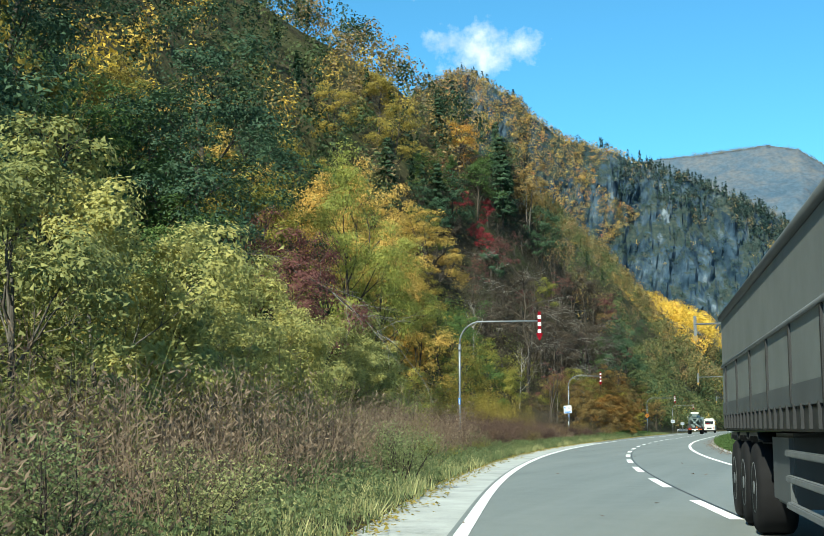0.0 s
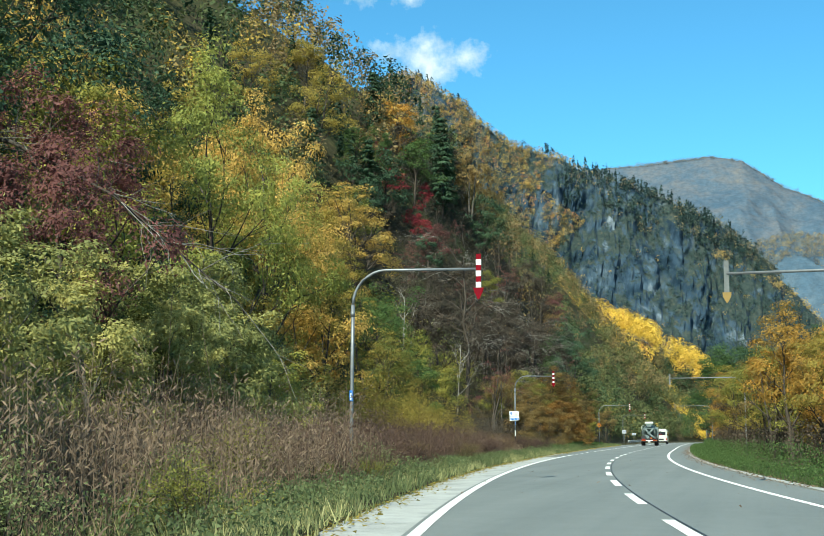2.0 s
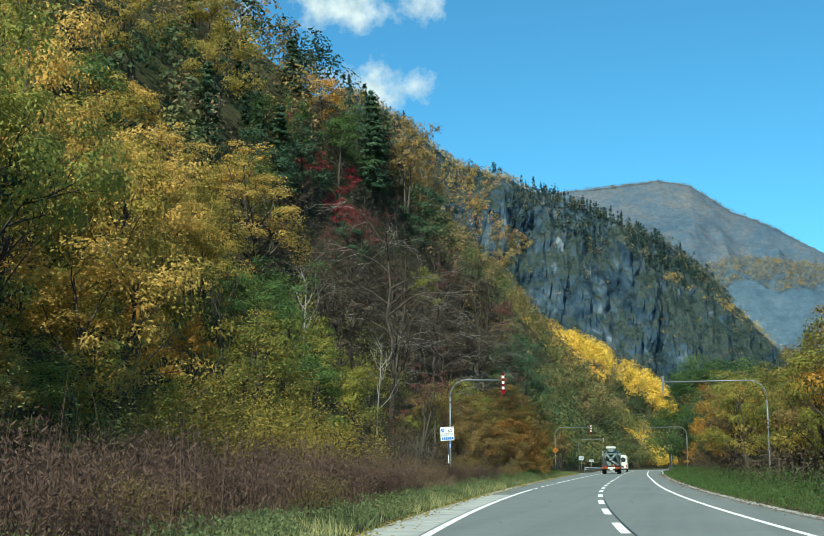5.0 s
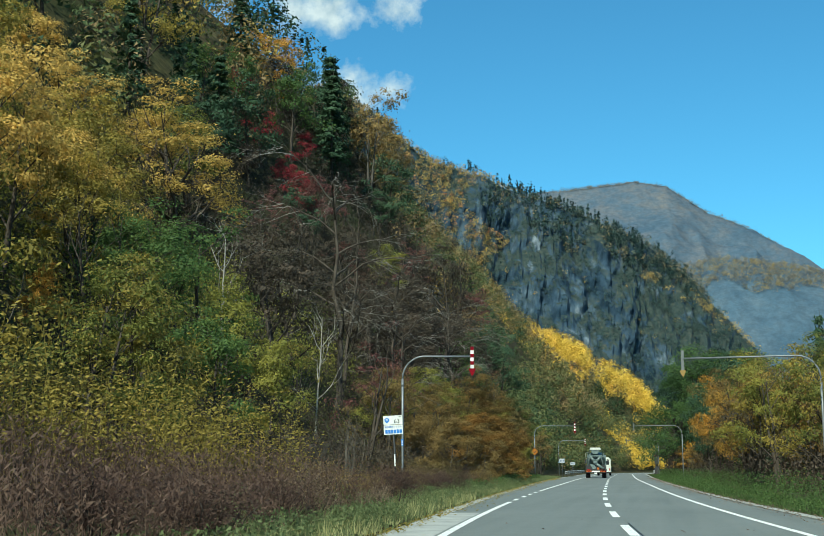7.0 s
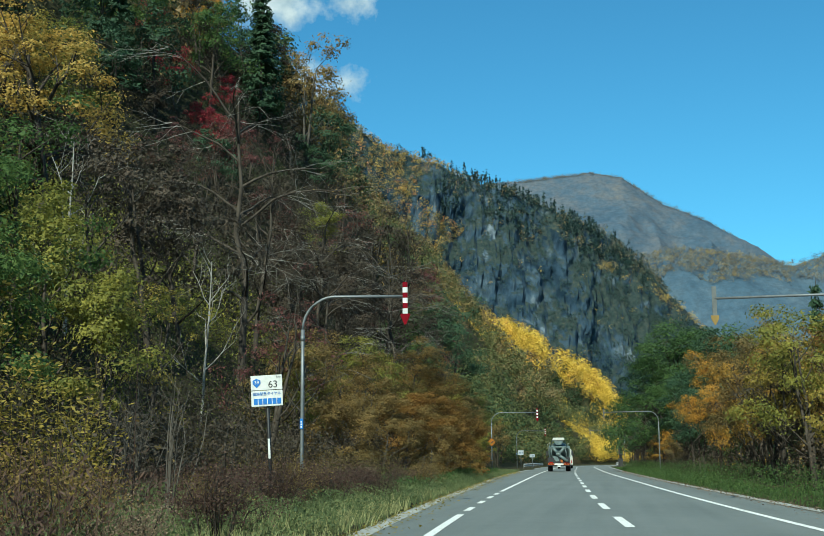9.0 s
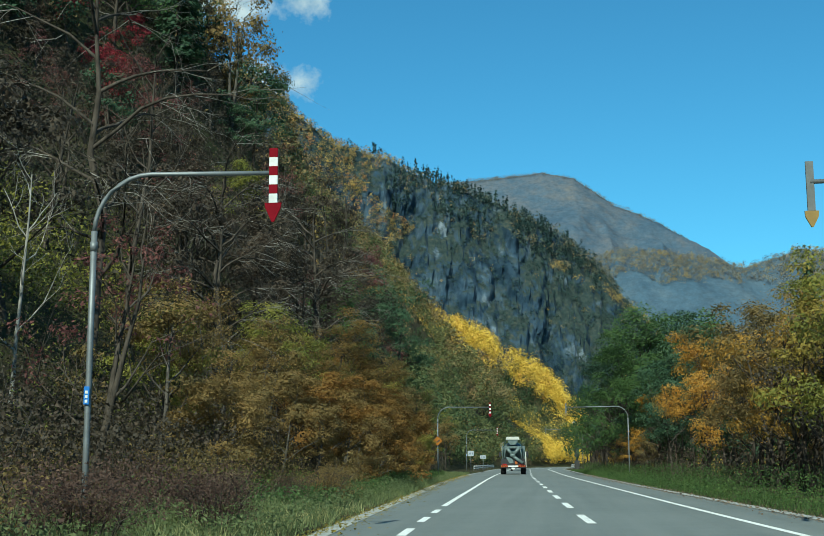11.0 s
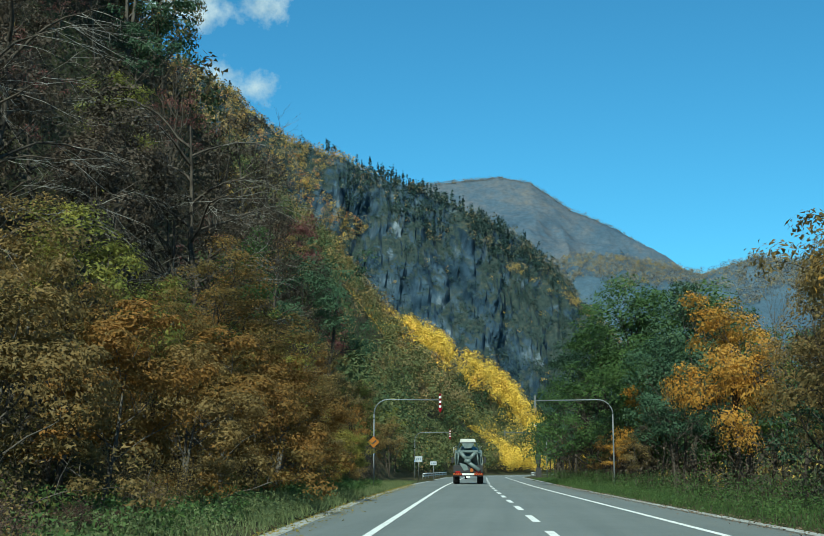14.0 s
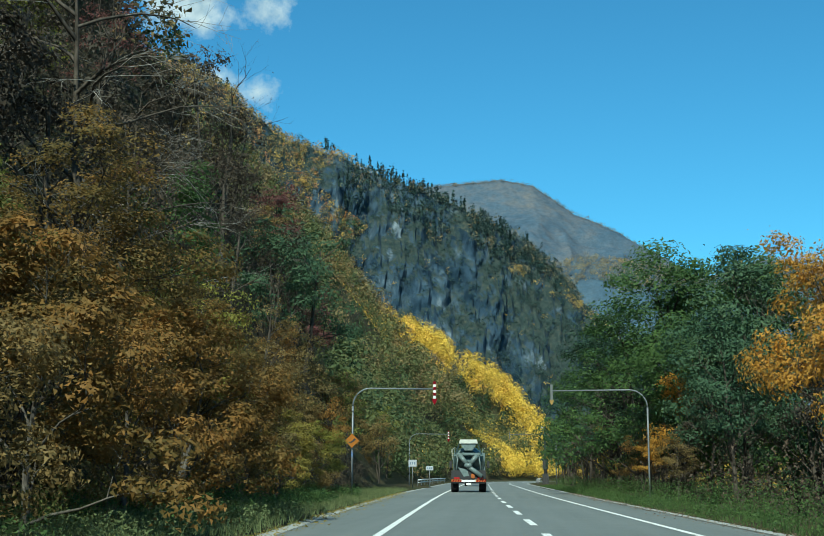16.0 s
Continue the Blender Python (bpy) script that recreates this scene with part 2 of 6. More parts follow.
def rock_material():
    """Columnar grey cliff rock with ledges of scrub, streaked down the fall line; shade and blue haze are put into its
    colours.
    """
    m, n = material("hazed_cliff_rock")
    pos = n.add("ShaderNodeTexCoord").outputs["Object"]
    nor = n.add("ShaderNodeNewGeometry").outputs["Normal"]
    up = n.add("ShaderNodeSeparateXYZ", {0: nor}).outputs[2]
    st = n.add("ShaderNodeVectorMath", {0: pos, 1: (1, 1, 0.42)}, operation="MULTIPLY").outputs[0]
    a, b, c = n.noise(st, 0.075, 7.0, 0.62), n.noise(st, 0.4, 6.0, 0.7), n.noise(pos, 0.02, 5.0)
    # Dark blue stops: the cliff's shade and distance haze, put into the colour.
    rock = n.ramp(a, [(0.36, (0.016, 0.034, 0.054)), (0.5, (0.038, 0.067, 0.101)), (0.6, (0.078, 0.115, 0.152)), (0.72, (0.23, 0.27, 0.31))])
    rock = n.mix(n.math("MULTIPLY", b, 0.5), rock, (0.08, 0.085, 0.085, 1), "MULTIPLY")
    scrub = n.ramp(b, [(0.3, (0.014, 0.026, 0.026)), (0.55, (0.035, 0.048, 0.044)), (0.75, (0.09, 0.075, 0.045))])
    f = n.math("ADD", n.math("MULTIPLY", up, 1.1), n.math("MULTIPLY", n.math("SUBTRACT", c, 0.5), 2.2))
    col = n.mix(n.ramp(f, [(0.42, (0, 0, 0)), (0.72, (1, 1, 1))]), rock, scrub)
    p = surface(n, col, 0.92, bump=n.math("ADD", a, b), bump_distance=1.4, spec=0.1)
    finish(n, p.outputs[0])
    return m


def asphalt_material():
    m, n = material("asphalt")
    pos = n.add("ShaderNodeTexCoord").outputs["Object"]
    fine, mid, big = n.noise(pos, 60.0, 4.0, 0.8), n.noise(pos, 1.6, 6.0, 0.7), n.noise(pos, 0.12, 3.0)
    along = n.add("ShaderNodeVectorMath", {0: pos, 1: (1.3, 0.03, 1)}, operation="MULTIPLY").outputs[0]
    tracks = n.noise(along, 1.0, 4.0, 0.6)
    mid = n.math("ADD", n.math("MULTIPLY", mid, 0.5), n.math("MULTIPLY", tracks, 0.75))
    col = n.ramp(n.math("ADD", n.math("MULTIPLY", fine, 0.42), n.math("ADD", n.math("MULTIPLY", mid, 0.36), n.math("MULTIPLY", big, 0.2))),
                 [(0.36, (0.085, 0.098, 0.094)), (0.52, (0.135, 0.15, 0.143)), (0.7, (0.185, 0.20, 0.19))])
    p = surface(n, col, 0.72, bump=fine, bump_distance=0.004, spec=0.5)
    finish(n, p.outputs[0])
    return m


def shoulder_material():
    m, n = material("worn_concrete")
    pos = n.add("ShaderNodeTexCoord").outputs["Object"]
    a, b = n.noise(pos, 0.9, 6.0, 0.7), n.noise(pos, 25.0, 5.0, 0.75)
    col = n.ramp(n.math("ADD", n.math("MULTIPLY", a, 0.7), n.math("MULTIPLY", b, 0.3)),
                 [(0.3, (0.16, 0.165, 0.155)), (0.46, (0.30, 0.31, 0.295)), (0.7, (0.44, 0.45, 0.43))])
    p = surface(n, col, 0.85, bump=b, bump_distance=0.006, spec=0.3)
    finish(n, p.outputs[0])
    return m


def worn_paint(name, colour, under=(0.12, 0.125, 0.12), wear=0.46):
    m, n = material(name)
    pos = n.add("ShaderNodeTexCoord").outputs["Object"]
    f = n.math("ADD", n.math("MULTIPLY", n.noise(pos, 3.0, 6.0, 0.7), 0.6), n.math("MULTIPLY", n.noise(pos, 30.0, 4.0, 0.7), 0.4))
    col = n.mix(n.ramp(f, [(wear - 0.1, (0, 0, 0)), (wear, (1, 1, 1))]), (*under, 1), (*colour, 1))
    p = surface(n, col, 0.65, spec=0.3)
    finish(n, p.outputs[0])
    return m


def plain(name, colour, rough=0.5, metal=0.0, grime=0.25, scale=4.0, spec=0.4):
    """Paint, plastic or metal with faint grime."""
    m, n = material(name)
    pos = n.add("ShaderNodeTexCoord").outputs["Object"]
    f = n.noise(pos, scale, 6.0, 0.65)
    low = tuple(c * (1 - grime) for c in colour)
    col = n.ramp(f, [(0.35, low), (0.65, colour)])
    p = surface(n, col, rough, metal, spec=spec)
    finish(n, p.outputs[0])
    return m


def far_slope_material(name, stops):
    """Woods so far off that crowns run together: soft mottling of grey, brown and dull gold with blue haze put into the
    colours, crown-sized relief.
    """
    m, n = material(name)
    pos = n.add("ShaderNodeTexCoord").outputs["Object"]
    pos = n.add("ShaderNodeVectorMath", {0: pos, 1: (1, 0.08, 1.3)}, operation="MULTIPLY").outputs[0]
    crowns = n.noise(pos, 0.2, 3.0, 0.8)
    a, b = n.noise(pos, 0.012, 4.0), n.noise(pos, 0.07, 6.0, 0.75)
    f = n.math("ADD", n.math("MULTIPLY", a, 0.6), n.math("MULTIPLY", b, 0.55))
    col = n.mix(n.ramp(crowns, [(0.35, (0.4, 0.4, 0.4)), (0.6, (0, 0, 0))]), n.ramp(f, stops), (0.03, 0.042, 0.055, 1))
    h = n.math("ADD", n.math("MULTIPLY", n.math("SUBTRACT", 1.0, crowns), 0.8), b)
    p = surface(n, col, 0.95, bump=h, bump_distance=0.9, spec=0.1)
    finish(n, p.outputs[0])
    return m


# The blue in both slopes is distance haze, mixed into their base colours.
FAR_SLOPE = far_slope_material("hazed_far_slope", [(0.42, (0.046, 0.082, 0.122)), (0.56, (0.072, 0.102, 0.136)), (0.68, (0.106, 0.116, 0.13)), (0.8, (0.16, 0.138, 0.112))])
RIDGE_SLOPE = far_slope_material("hazed_ridge_slope", [(0.36, (0.036, 0.07, 0.105)), (0.55, (0.062, 0.10, 0.138)), (0.7, (0.09, 0.125, 0.155)), (0.8, (0.14, 0.135, 0.12))])
LITTER, ROCK, ASPHALT, SHOULDER = ground_material(), rock_material(), asphalt_material(), shoulder_material()
ROAD_PAINT = worn_paint("road_paint", (0.72, 0.73, 0.71))
STEEL = plain("galvanised_steel", (0.19, 0.205, 0.215), 0.55, 0.5)
RED_FILM, WHITE_FILM = plain("red_film", (0.15, 0.003, 0.010), 0.8, spec=0.08), plain("white_film", (0.62, 0.63, 0.62), 0.5, spec=0.2)
BLUE_FILM, ORANGE_FILM = plain("blue_film", (0.03, 0.16, 0.50), 0.4), plain("orange_film", (0.27, 0.10, 0.012), 0.6, spec=0.15)
BLACK = plain("black_plastic", (0.015, 0.016, 0.018), 0.55)
RUBBER = plain("rubber", (0.011, 0.011, 0.012), 0.9, spec=0.15)
CREAM, DRUM_GREEN = plain("cream_paint", (0.50, 0.51, 0.47), 0.35), plain("grey_green_paint", (0.038, 0.075, 0.075), 0.4)
PALE_STEEL, DARK_TEAL = plain("pale_paint", (0.13, 0.17, 0.17), 0.4, 0.0, 0.4), plain("dark_teal_paint", (0.016, 0.035, 0.038), 0.4)
GLASS_DARK = plain("tinted_glass", (0.02, 0.025, 0.03), 0.08, 0.0, 0.1)
LAMP_RED, AMBER = plain("red_lens", (0.30, 0.012, 0.012), 0.25), plain("amber_lens", (0.30, 0.085, 0.012), 0.4)
TARP, TARP_DARK = plain("grey_tarpaulin", (0.15, 0.165, 0.16), 0.6, 0.0, 0.2, 1.5), plain("dark_grey_tarpaulin", (0.07, 0.08, 0.085), 0.6, 0.0, 0.2, 1.5)
WOOD_DARK = bark("dark_pole", (0.02, 0.02, 0.02), (0.06, 0.06, 0.06))

# ---- the lie of the land ----
def mesh_from(name, verts, faces, mat=None, smooth=False):
    me = bpy.data.meshes.new(name)
    me.from_pydata(verts, [], faces)
    if mat:
        me.materials.append(mat)
    if smooth:
        me.polygons.foreach_set("use_smooth", [True] * len(me.polygons))
    me.update()
    return me


def structure(name, me, label, category):
    return tagged(new(name, me), label, category, kind="structure")


def road_x(y):
    """The centre line: a right-hand bend that runs out straight, and bends again far off."""
    if y < -130:
        return 13.25 - 0.207 * (y + 130)
    if 0 < y < 70:  # eases from the bend into the straight
        f, a, b = y / 70, (3.959 + (-2.530 + 1.243 - 0.503)), 1.03 - 0.019 * 40
        da, db = (-2.530 + 2.486 - 1.509) / 50 * 70, -0.019 * 70
        return (2 * f ** 3 - 3 * f ** 2 + 1) * a + (f ** 3 - 2 * f ** 2 + f) * da + (3 * f ** 2 - 2 * f ** 3) * b + (f ** 3 - f ** 2) * db
    if y <= 30:
        u = (y + 50) / 50
        return ((-0.503 * u + 1.243) * u - 2.530) * u + 3.959
    x = 1.03 - 0.019 * (y - 30)
    if y > 150:
        x += 0.00135 * (y - 150) ** 2
    return x


def lerp(table, v):
    if v <= table[0][0]:
        return table[0][1]
    for (a, p), (b, q) in zip(table, table[1:]):
        if v <= b:
            return p + (q - p) * (v - a) / (b - a)
    return table[-1][1]


def smooth01(v):
    v = min(1.0, max(0.0, v))
    return v * v * (3 - 2 * v)


LANE_L, LANE_R = 3.35, 3.05
LEFT_EDGE = ((-160, 4.55), (-60, 4.55), (-20, 5.2), (10, 5.9), (60, 6.4), (150, 6.4))
RIGHT_EDGE = ((-160, 4.6), (0, 4.8), (60, 5.3), (200, 6.2))
FOOT = ((-200, 17.0), (-110, 15.0), (-60, 15.5), (-30, 12.5), (0, 9.5), (60, 10.0), (200, 12.0))  # foot of the left hillside from the centre line
RISE = ((-260, 0.55), (-150, 0.65), (-90, 0.8), (-45, 0.86), (-15, 0.86), (8, 1.2), (50, 1.84), (70, 1.98), (88, 1.4), (140, 1.5), (180, 1.75), (212, 1.7), (240, 1.35), (270, 1.0), (300, 1.0))
STEEP = ((-260, 0.8), (-90, 1.2), (-45, 1.4), (-10, 1.3), (30, 1.2), (70, 0.9), (110, 1.0), (150, 1.2), (228, 1.4), (300, 1.4))
CREST = ((-260, 14.0), (-150, 18.0), (-90, 30.0), (-45, 64.0), (-10, 92.0), (40, 92.0), (110, 84.0), (170, 84.0), (232, 82.0), (350, 60.0))


def bumps(x, y, s):
    return noise.noise(Vector((x / s, y / s, 3.7))) if s else 0.0


def height(x, y):
    s = x - road_x(min(y, 330))
    z = 0.0
    if y < 360 and s < 0:
        d = -s - lerp(LEFT_EDGE, y)
        if d > 0:
            z = 0.05 + 0.07 * min(d, 6.0) + 0.08 * bumps(x, y, 3.0) * min(1, d)
        d = -s - lerp(FOOT, y)
        if d > 0:
            top, k = lerp(CREST, y), lerp(RISE, y)
            t = k * min(d, 24.0) + lerp(STEEP, y) * max(0.0, d - 24.0)
            z += t / (1 + (t / top) ** 4) ** 0.25 + 0.25 * max(0.0, d - 70) + 2.2 * bumps(x, y, 17.0) * min(1, d / 8) + 1.0 * bumps(x, y, 6.0) * min(1, d / 8)
        # the hillside drops into a side valley before the spur
        z *= 1 - 0.9 * smooth01((y - 260) / 70)
    elif s > 0:
        d = s - lerp(RIGHT_EDGE, y)
        if d > 0:
            z = 0.10 * min(d, 2.0) - 0.22 * max(0.0, min(d - 3.0, 9.0)) + 0.3 * bumps(x, y, 7.0) * min(1, d / 3)
            if d > 40:
                z += 0.20 * (d - 40)
    # wooded spur across the valley mouth
    if y > 300:
        u = (-20 - x) / 70
        line = 395 + 35 * (x + 20) / 70
        crest = lerp(((-95, 72), (-45, 51), (-25, 42.5), (-19, 39), (-12, 35), (-6, 32), (2, 24), (9, 15), (30, -4)), x)
        if x < 40:
            notch = math.exp(-((x + 16 - 0.08 * (y - 400)) / 3.6) ** 2)
            z = max(z, (min(crest, (y - line + 42) * 0.95) - 10 * notch) * smooth01((y - line + 42) / 25) + 1.5 * bumps(x, y, 12.0))
    return z


def sheet(name, xs, ys, fn, mat):
    verts = [(x, y, fn(x, y)) for y in ys for x in xs]
    w = len(xs)
    faces = [(j * w + i, j * w + i + 1, (j + 1) * w + i + 1, (j + 1) * w + i) for j in range(len(ys) - 1) for i in range(w - 1)]
    return mesh_from(name, verts, faces, mat, True)


def spaced(lo, hi, fine_lo, fine_hi, fine, coarse):
    out, v = [], lo
    while v < hi:
        out.append(v)
        v += fine if fine_lo <= v < fine_hi else coarse
    return out + [hi]


def ground_height(x, y):
    s = x - road_x(min(y, 330))
    return height(x, y) - (0.35 if -5.6 < s < 4.4 and y < 330 else 0.02)


structure("ground", sheet("ground", [-3500, -1800, -900, -500, -300] + spaced(-220, 90, -60, 40, 1.5, 8) + [160, 300, 600, 1200, 2400, 3600],
                          [-1500, -800, -400] + spaced(-260, 560, -170, 110, 1.7, 7) + [620, 760, 1000, 1500, 2300, 3600],
                          ground_height, LITTER), "uneven ground of leaf litter, soil and thin grass beside the road", "ground")


def ribbon(name, s0, s1, y0, y1, step, z, mat, thick=0.0):
    """A strip along the road between two offsets (numbers or tables) from the centre line."""
    ys = [y0 + (y1 - y0) * i / max(1, round((y1 - y0) / step)) for i in range(max(1, round((y1 - y0) / step)) + 1)]
    at = lambda s, y: lerp(s, y) if isinstance(s, tuple) else s
    verts, faces = [], []
    for y in ys:
        slope = (road_x(y + 0.5) - road_x(y - 0.5))
        n = Vector((1, -slope)).normalized()
        for s in (at(s0, y), at(s1, y)):
            verts.append((road_x(y) + n.x * s, y + n.y * s, z))
    for i in range(len(ys) - 1):
        faces.append((2 * i, 2 * i + 1, 2 * i + 3, 2 * i + 2))
    if thick:
        k = len(verts)
        verts += [(x, y, v - thick) for x, y, v in verts]
        for i in range(len(ys) - 1):
            faces.append((2 * i, 2 * i + 2, k + 2 * i + 2, k + 2 * i))
            faces.append((2 * i + 1, k + 2 * i + 1, k + 2 * i + 3, 2 * i + 3))
    return mesh_from(name, verts, faces, mat)


structure("road", ribbon("road", -3.5, 3.25, -200, 330, 2.5, 0.0, ASPHALT, 0.4), "smooth grey asphalt two-lane road", "road")
neg = tuple((y, -s) for y, s in LEFT_EDGE)
structure("shoulder_left", ribbon("shoulder_left", neg, -3.5, -200, -56, 2.5, -0.004, SHOULDER, 0.4), "pale worn concrete road shoulder strewn with leaves", "road shoulder")
structure("shoulder_lay_by", ribbon("shoulder_lay_by", neg, -3.5, -56, 330, 2.5, -0.004, ASPHALT, 0.4), "grey asphalt shoulder that widens along the road", "road shoulder")
litter_in = tuple((y, -s + 0.35) for y, s in LEFT_EDGE)
structure("gutter_left", ribbon("gutter_left", neg, litter_in, -56, 330, 2.5, 0.004, SHOULDER, 0.2), "pale gravelly edge strewn with leaves", "kerb")
structure("shoulder_right", ribbon("shoulder_right", 3.25, RIGHT_EDGE, -200, 330, 2.5, -0.004, ASPHALT, 0.4), "grey asphalt road shoulder beside the grass", "road shoulder")
kerb_in = tuple((y, s - 0.28) for y, s in RIGHT_EDGE)
structure("gutter_right", ribbon("gutter_right", kerb_in, RIGHT_EDGE, -200, 330, 2.5, 0.03, SHOULDER, 0.2), "pale concrete gutter edge along the shoulder", "kerb")
for y0, y1 in ((-200, -45.5), (-43.6, -41.2), (-38.4, -36.2), (-33.8, -31.6), (-29.4, -27.4), (-25.0, 330)):
    structure("edge_line_left", ribbon("edge_line_left", -LANE_L - 0.08, -LANE_L + 0.08, y0, y1, 2.5, 0.006, ROAD_PAINT), "white painted edge line, worn and broken in places", "road marking")
structure("edge_line_right", ribbon("edge_line_right", LANE_R - 0.08, LANE_R + 0.08, -200, 330, 2.5, 0.006, ROAD_PAINT), "solid white painted edge line, worn", "road marking")
for i in range(58):
    y = -148.6 + 8.15 * i
    structure("centre_dash", ribbon("centre_dash", -0.09, 0.09, y, y + 4.0, 2.0, 0.006, ROAD_PAINT), "white painted centre line dash", "road marking")["group"] = "centre line dashes"
structure("road_joint", ribbon("road_joint", 0.12, 0.15, -200, -62, 2.5, 0.005, BLACK), "dark tarred joint along the centre line", "road joint")


# ---- cliffs and mountains ----
RIBS = []


def wall_of_rock(name, crest, foot_z, y_shift, cols, rows, rough, seed, mat):
    """A rock face under a crest line of (x, y, z): buttresses and gullies run down it, ledges across it."""
    verts, faces = [], []
    for j in range(rows + 1):
        v = j / rows
        for i in range(cols + 1):
            u = i / cols * (len(crest) - 1)
            k = min(int(u), len(crest) - 2)
            a, b = Vector(crest[k]), Vector(crest[k + 1])
            p = a.lerp(b, u - k)
            z = foot_z + (p.z - foot_z) * (1 - v)
            out = v * y_shift
            q = Vector((p.x / 34 + seed, z / 420 + p.x / 300, seed))
            # tall buttresses and gullies, split into columns
            lean = q + Vector((0.12 * noise.noise(Vector((p.x / 50, z / 40, seed))), 0, 0))
            rib = 2.0 * abs(noise.noise(lean * 0.5)) + 0.9 * abs(noise.noise(lean * 1.4)) + 0.3 * abs(noise.noise(lean * 3.6))
            ledge = noise.noise(Vector((p.x / 60, z / 18, seed + 4))) + 0.5 * noise.noise(Vector((p.x / 20, z / 8, seed + 9)))
            # angular columns and blocks that stand proud of each other
            for wide, tall, deep in ((19, 70, 0.55), (8, 28, 0.32), (3.6, 11, 0.15)):
                near = noise.voronoi(Vector((p.x / wide + seed + z / 260, z / tall, seed)))[0]
                rib += deep * min(1.0, 1.8 * (near[1] - near[0]))
            RIBS.append(rib)
            push = rough * (rib - 0.9 + 0.3 * ledge) * min(1, v * 6 + 0.1)
            verts.append((p.x + 0.25 * push, p.y - out - push, z + 2.0 * noise.noise(Vector((p.x / 9, z / 9, seed)))))
    w = cols + 1
    for j in range(rows):
        for i in range(cols):
            faces.append((j * w + i, (j + 1) * w + i, (j + 1) * w + i + 1, j * w + i + 1))
    return mesh_from(name, verts, faces, mat)


CLIFF = [(-330, 720, 214), (-276, 705, 236), (-250, 702, 252), (-233, 700, 256), (-220, 698, 261), (-205, 696, 261), (-182, 682, 244), (-161, 672, 229), (-153, 668, 218), (-127, 664, 197), (-94, 666, 186), (-73, 670, 176), (-45, 672, 166), (-16, 680, 153), (7, 684, 142), (30, 690, 124), (51, 692, 99), (72, 698, 77), (100, 725, 40), (130, 770, 2)]
structure("cliff", wall_of_rock("cliff", CLIFF, -5, 150, 420, 150, 17.0, 2.3, ROCK), "grey columnar rock cliff with shade and haze in its colours, scrub on its ledges", "cliff")


def mountain(name, crest, depth, drop, cols, rows, rough, seed, mat):
    """A wooded mountainside that falls towards the valley from a crest line."""
    verts, faces = [], []
    for j in range(rows + 1):
        v = j / rows
        for i in range(cols + 1):
            u = i / cols * (len(crest) - 1)
            k = min(int(u), len(crest) - 2)
            p = Vector(crest[k]).lerp(Vector(crest[k + 1]), u - k)
            q = Vector((p.x / 120 + seed, (p.y - v * depth) / 120, seed))
            h = noise.noise(q) + 0.5 * noise.noise(q * 2.3) + 0.25 * noise.noise(q * 5) - 1.3 * abs(noise.noise(Vector((p.x / 55 + seed, v * 1.5, seed)))) * min(1, 3 * v)
            verts.append((p.x, p.y - depth * v, p.z * (1 - v * drop) + rough * h * min(1, 4 * v + 0.08) + 1.8 * noise.noise(Vector((p.x / 7, (p.y - depth * v) / 7, seed)))))
    w = cols + 1
    for j in range(rows):
        for i in range(cols):
            faces.append((j * w + i, (j + 1) * w + i, (j + 1) * w + i + 1, j * w + i + 1))
    return mesh_from(name, verts, faces, mat, True)


FAR_PEAK = [(-900, 1500, 300), (-400, 1420, 322), (-160, 1360, 330), (-60, 1350, 336), (0, 1344, 338), (35, 1340, 330), (80, 1330, 296), (130, 1320, 270), (175, 1330, 243), (250, 1350, 190), (420, 1400, 60)]
structure("far_mountain", mountain("far_mountain", FAR_PEAK, 620, 0.9, 260, 100, 26, 7.1, FAR_SLOPE), "distant rounded mountain covered in autumn woods, haze put into its colours", "mountain")
PLATEAU = [(-60, 960, 120), (20, 960, 165), (70, 950, 176), (120, 945, 168), (165, 960, 160), (215, 980, 178), (262, 985, 172), (285, 990, 150), (330, 1020, 100), (420, 1060, 60)]
structure("far_ridge", mountain("far_ridge", PLATEAU, 240, 0.75, 200, 60, 12, 3.3, RIDGE_SLOPE), "distant wooded ridge with yellow tops and rock below, haze put into its colours", "mountain")

# ---- trees and undergrowth ----
rng = np.random.default_rng(11)


def quads_mesh(name, blades, mat, tint=None):
    """A mesh of separate leaves or blades, from an array (n, corners, 3)."""
    n, k = blades.shape[:2]
    me = bpy.data.meshes.new(name)
    me.vertices.add(k * n)
    me.vertices.foreach_set("co", blades.reshape(-1).astype(np.float32))
    me.loops.add(k * n)
    me.loops.foreach_set("vertex_index", np.arange(k * n, dtype=np.int32))
    me.polygons.add(n)
    me.polygons.foreach_set("loop_start", np.arange(0, k * n, k, dtype=np.int32))
    me.materials.append(mat)
    if tint is not None:
        me.attributes.new("tint", "FLOAT", "POINT").data.foreach_set("value", np.repeat(tint, k).astype(np.float32))
    me.update(calc_edges=True)
    return me


def unit(v):
    return v / np.maximum(np.linalg.norm(v, axis=-1, keepdims=True), 1e-6)


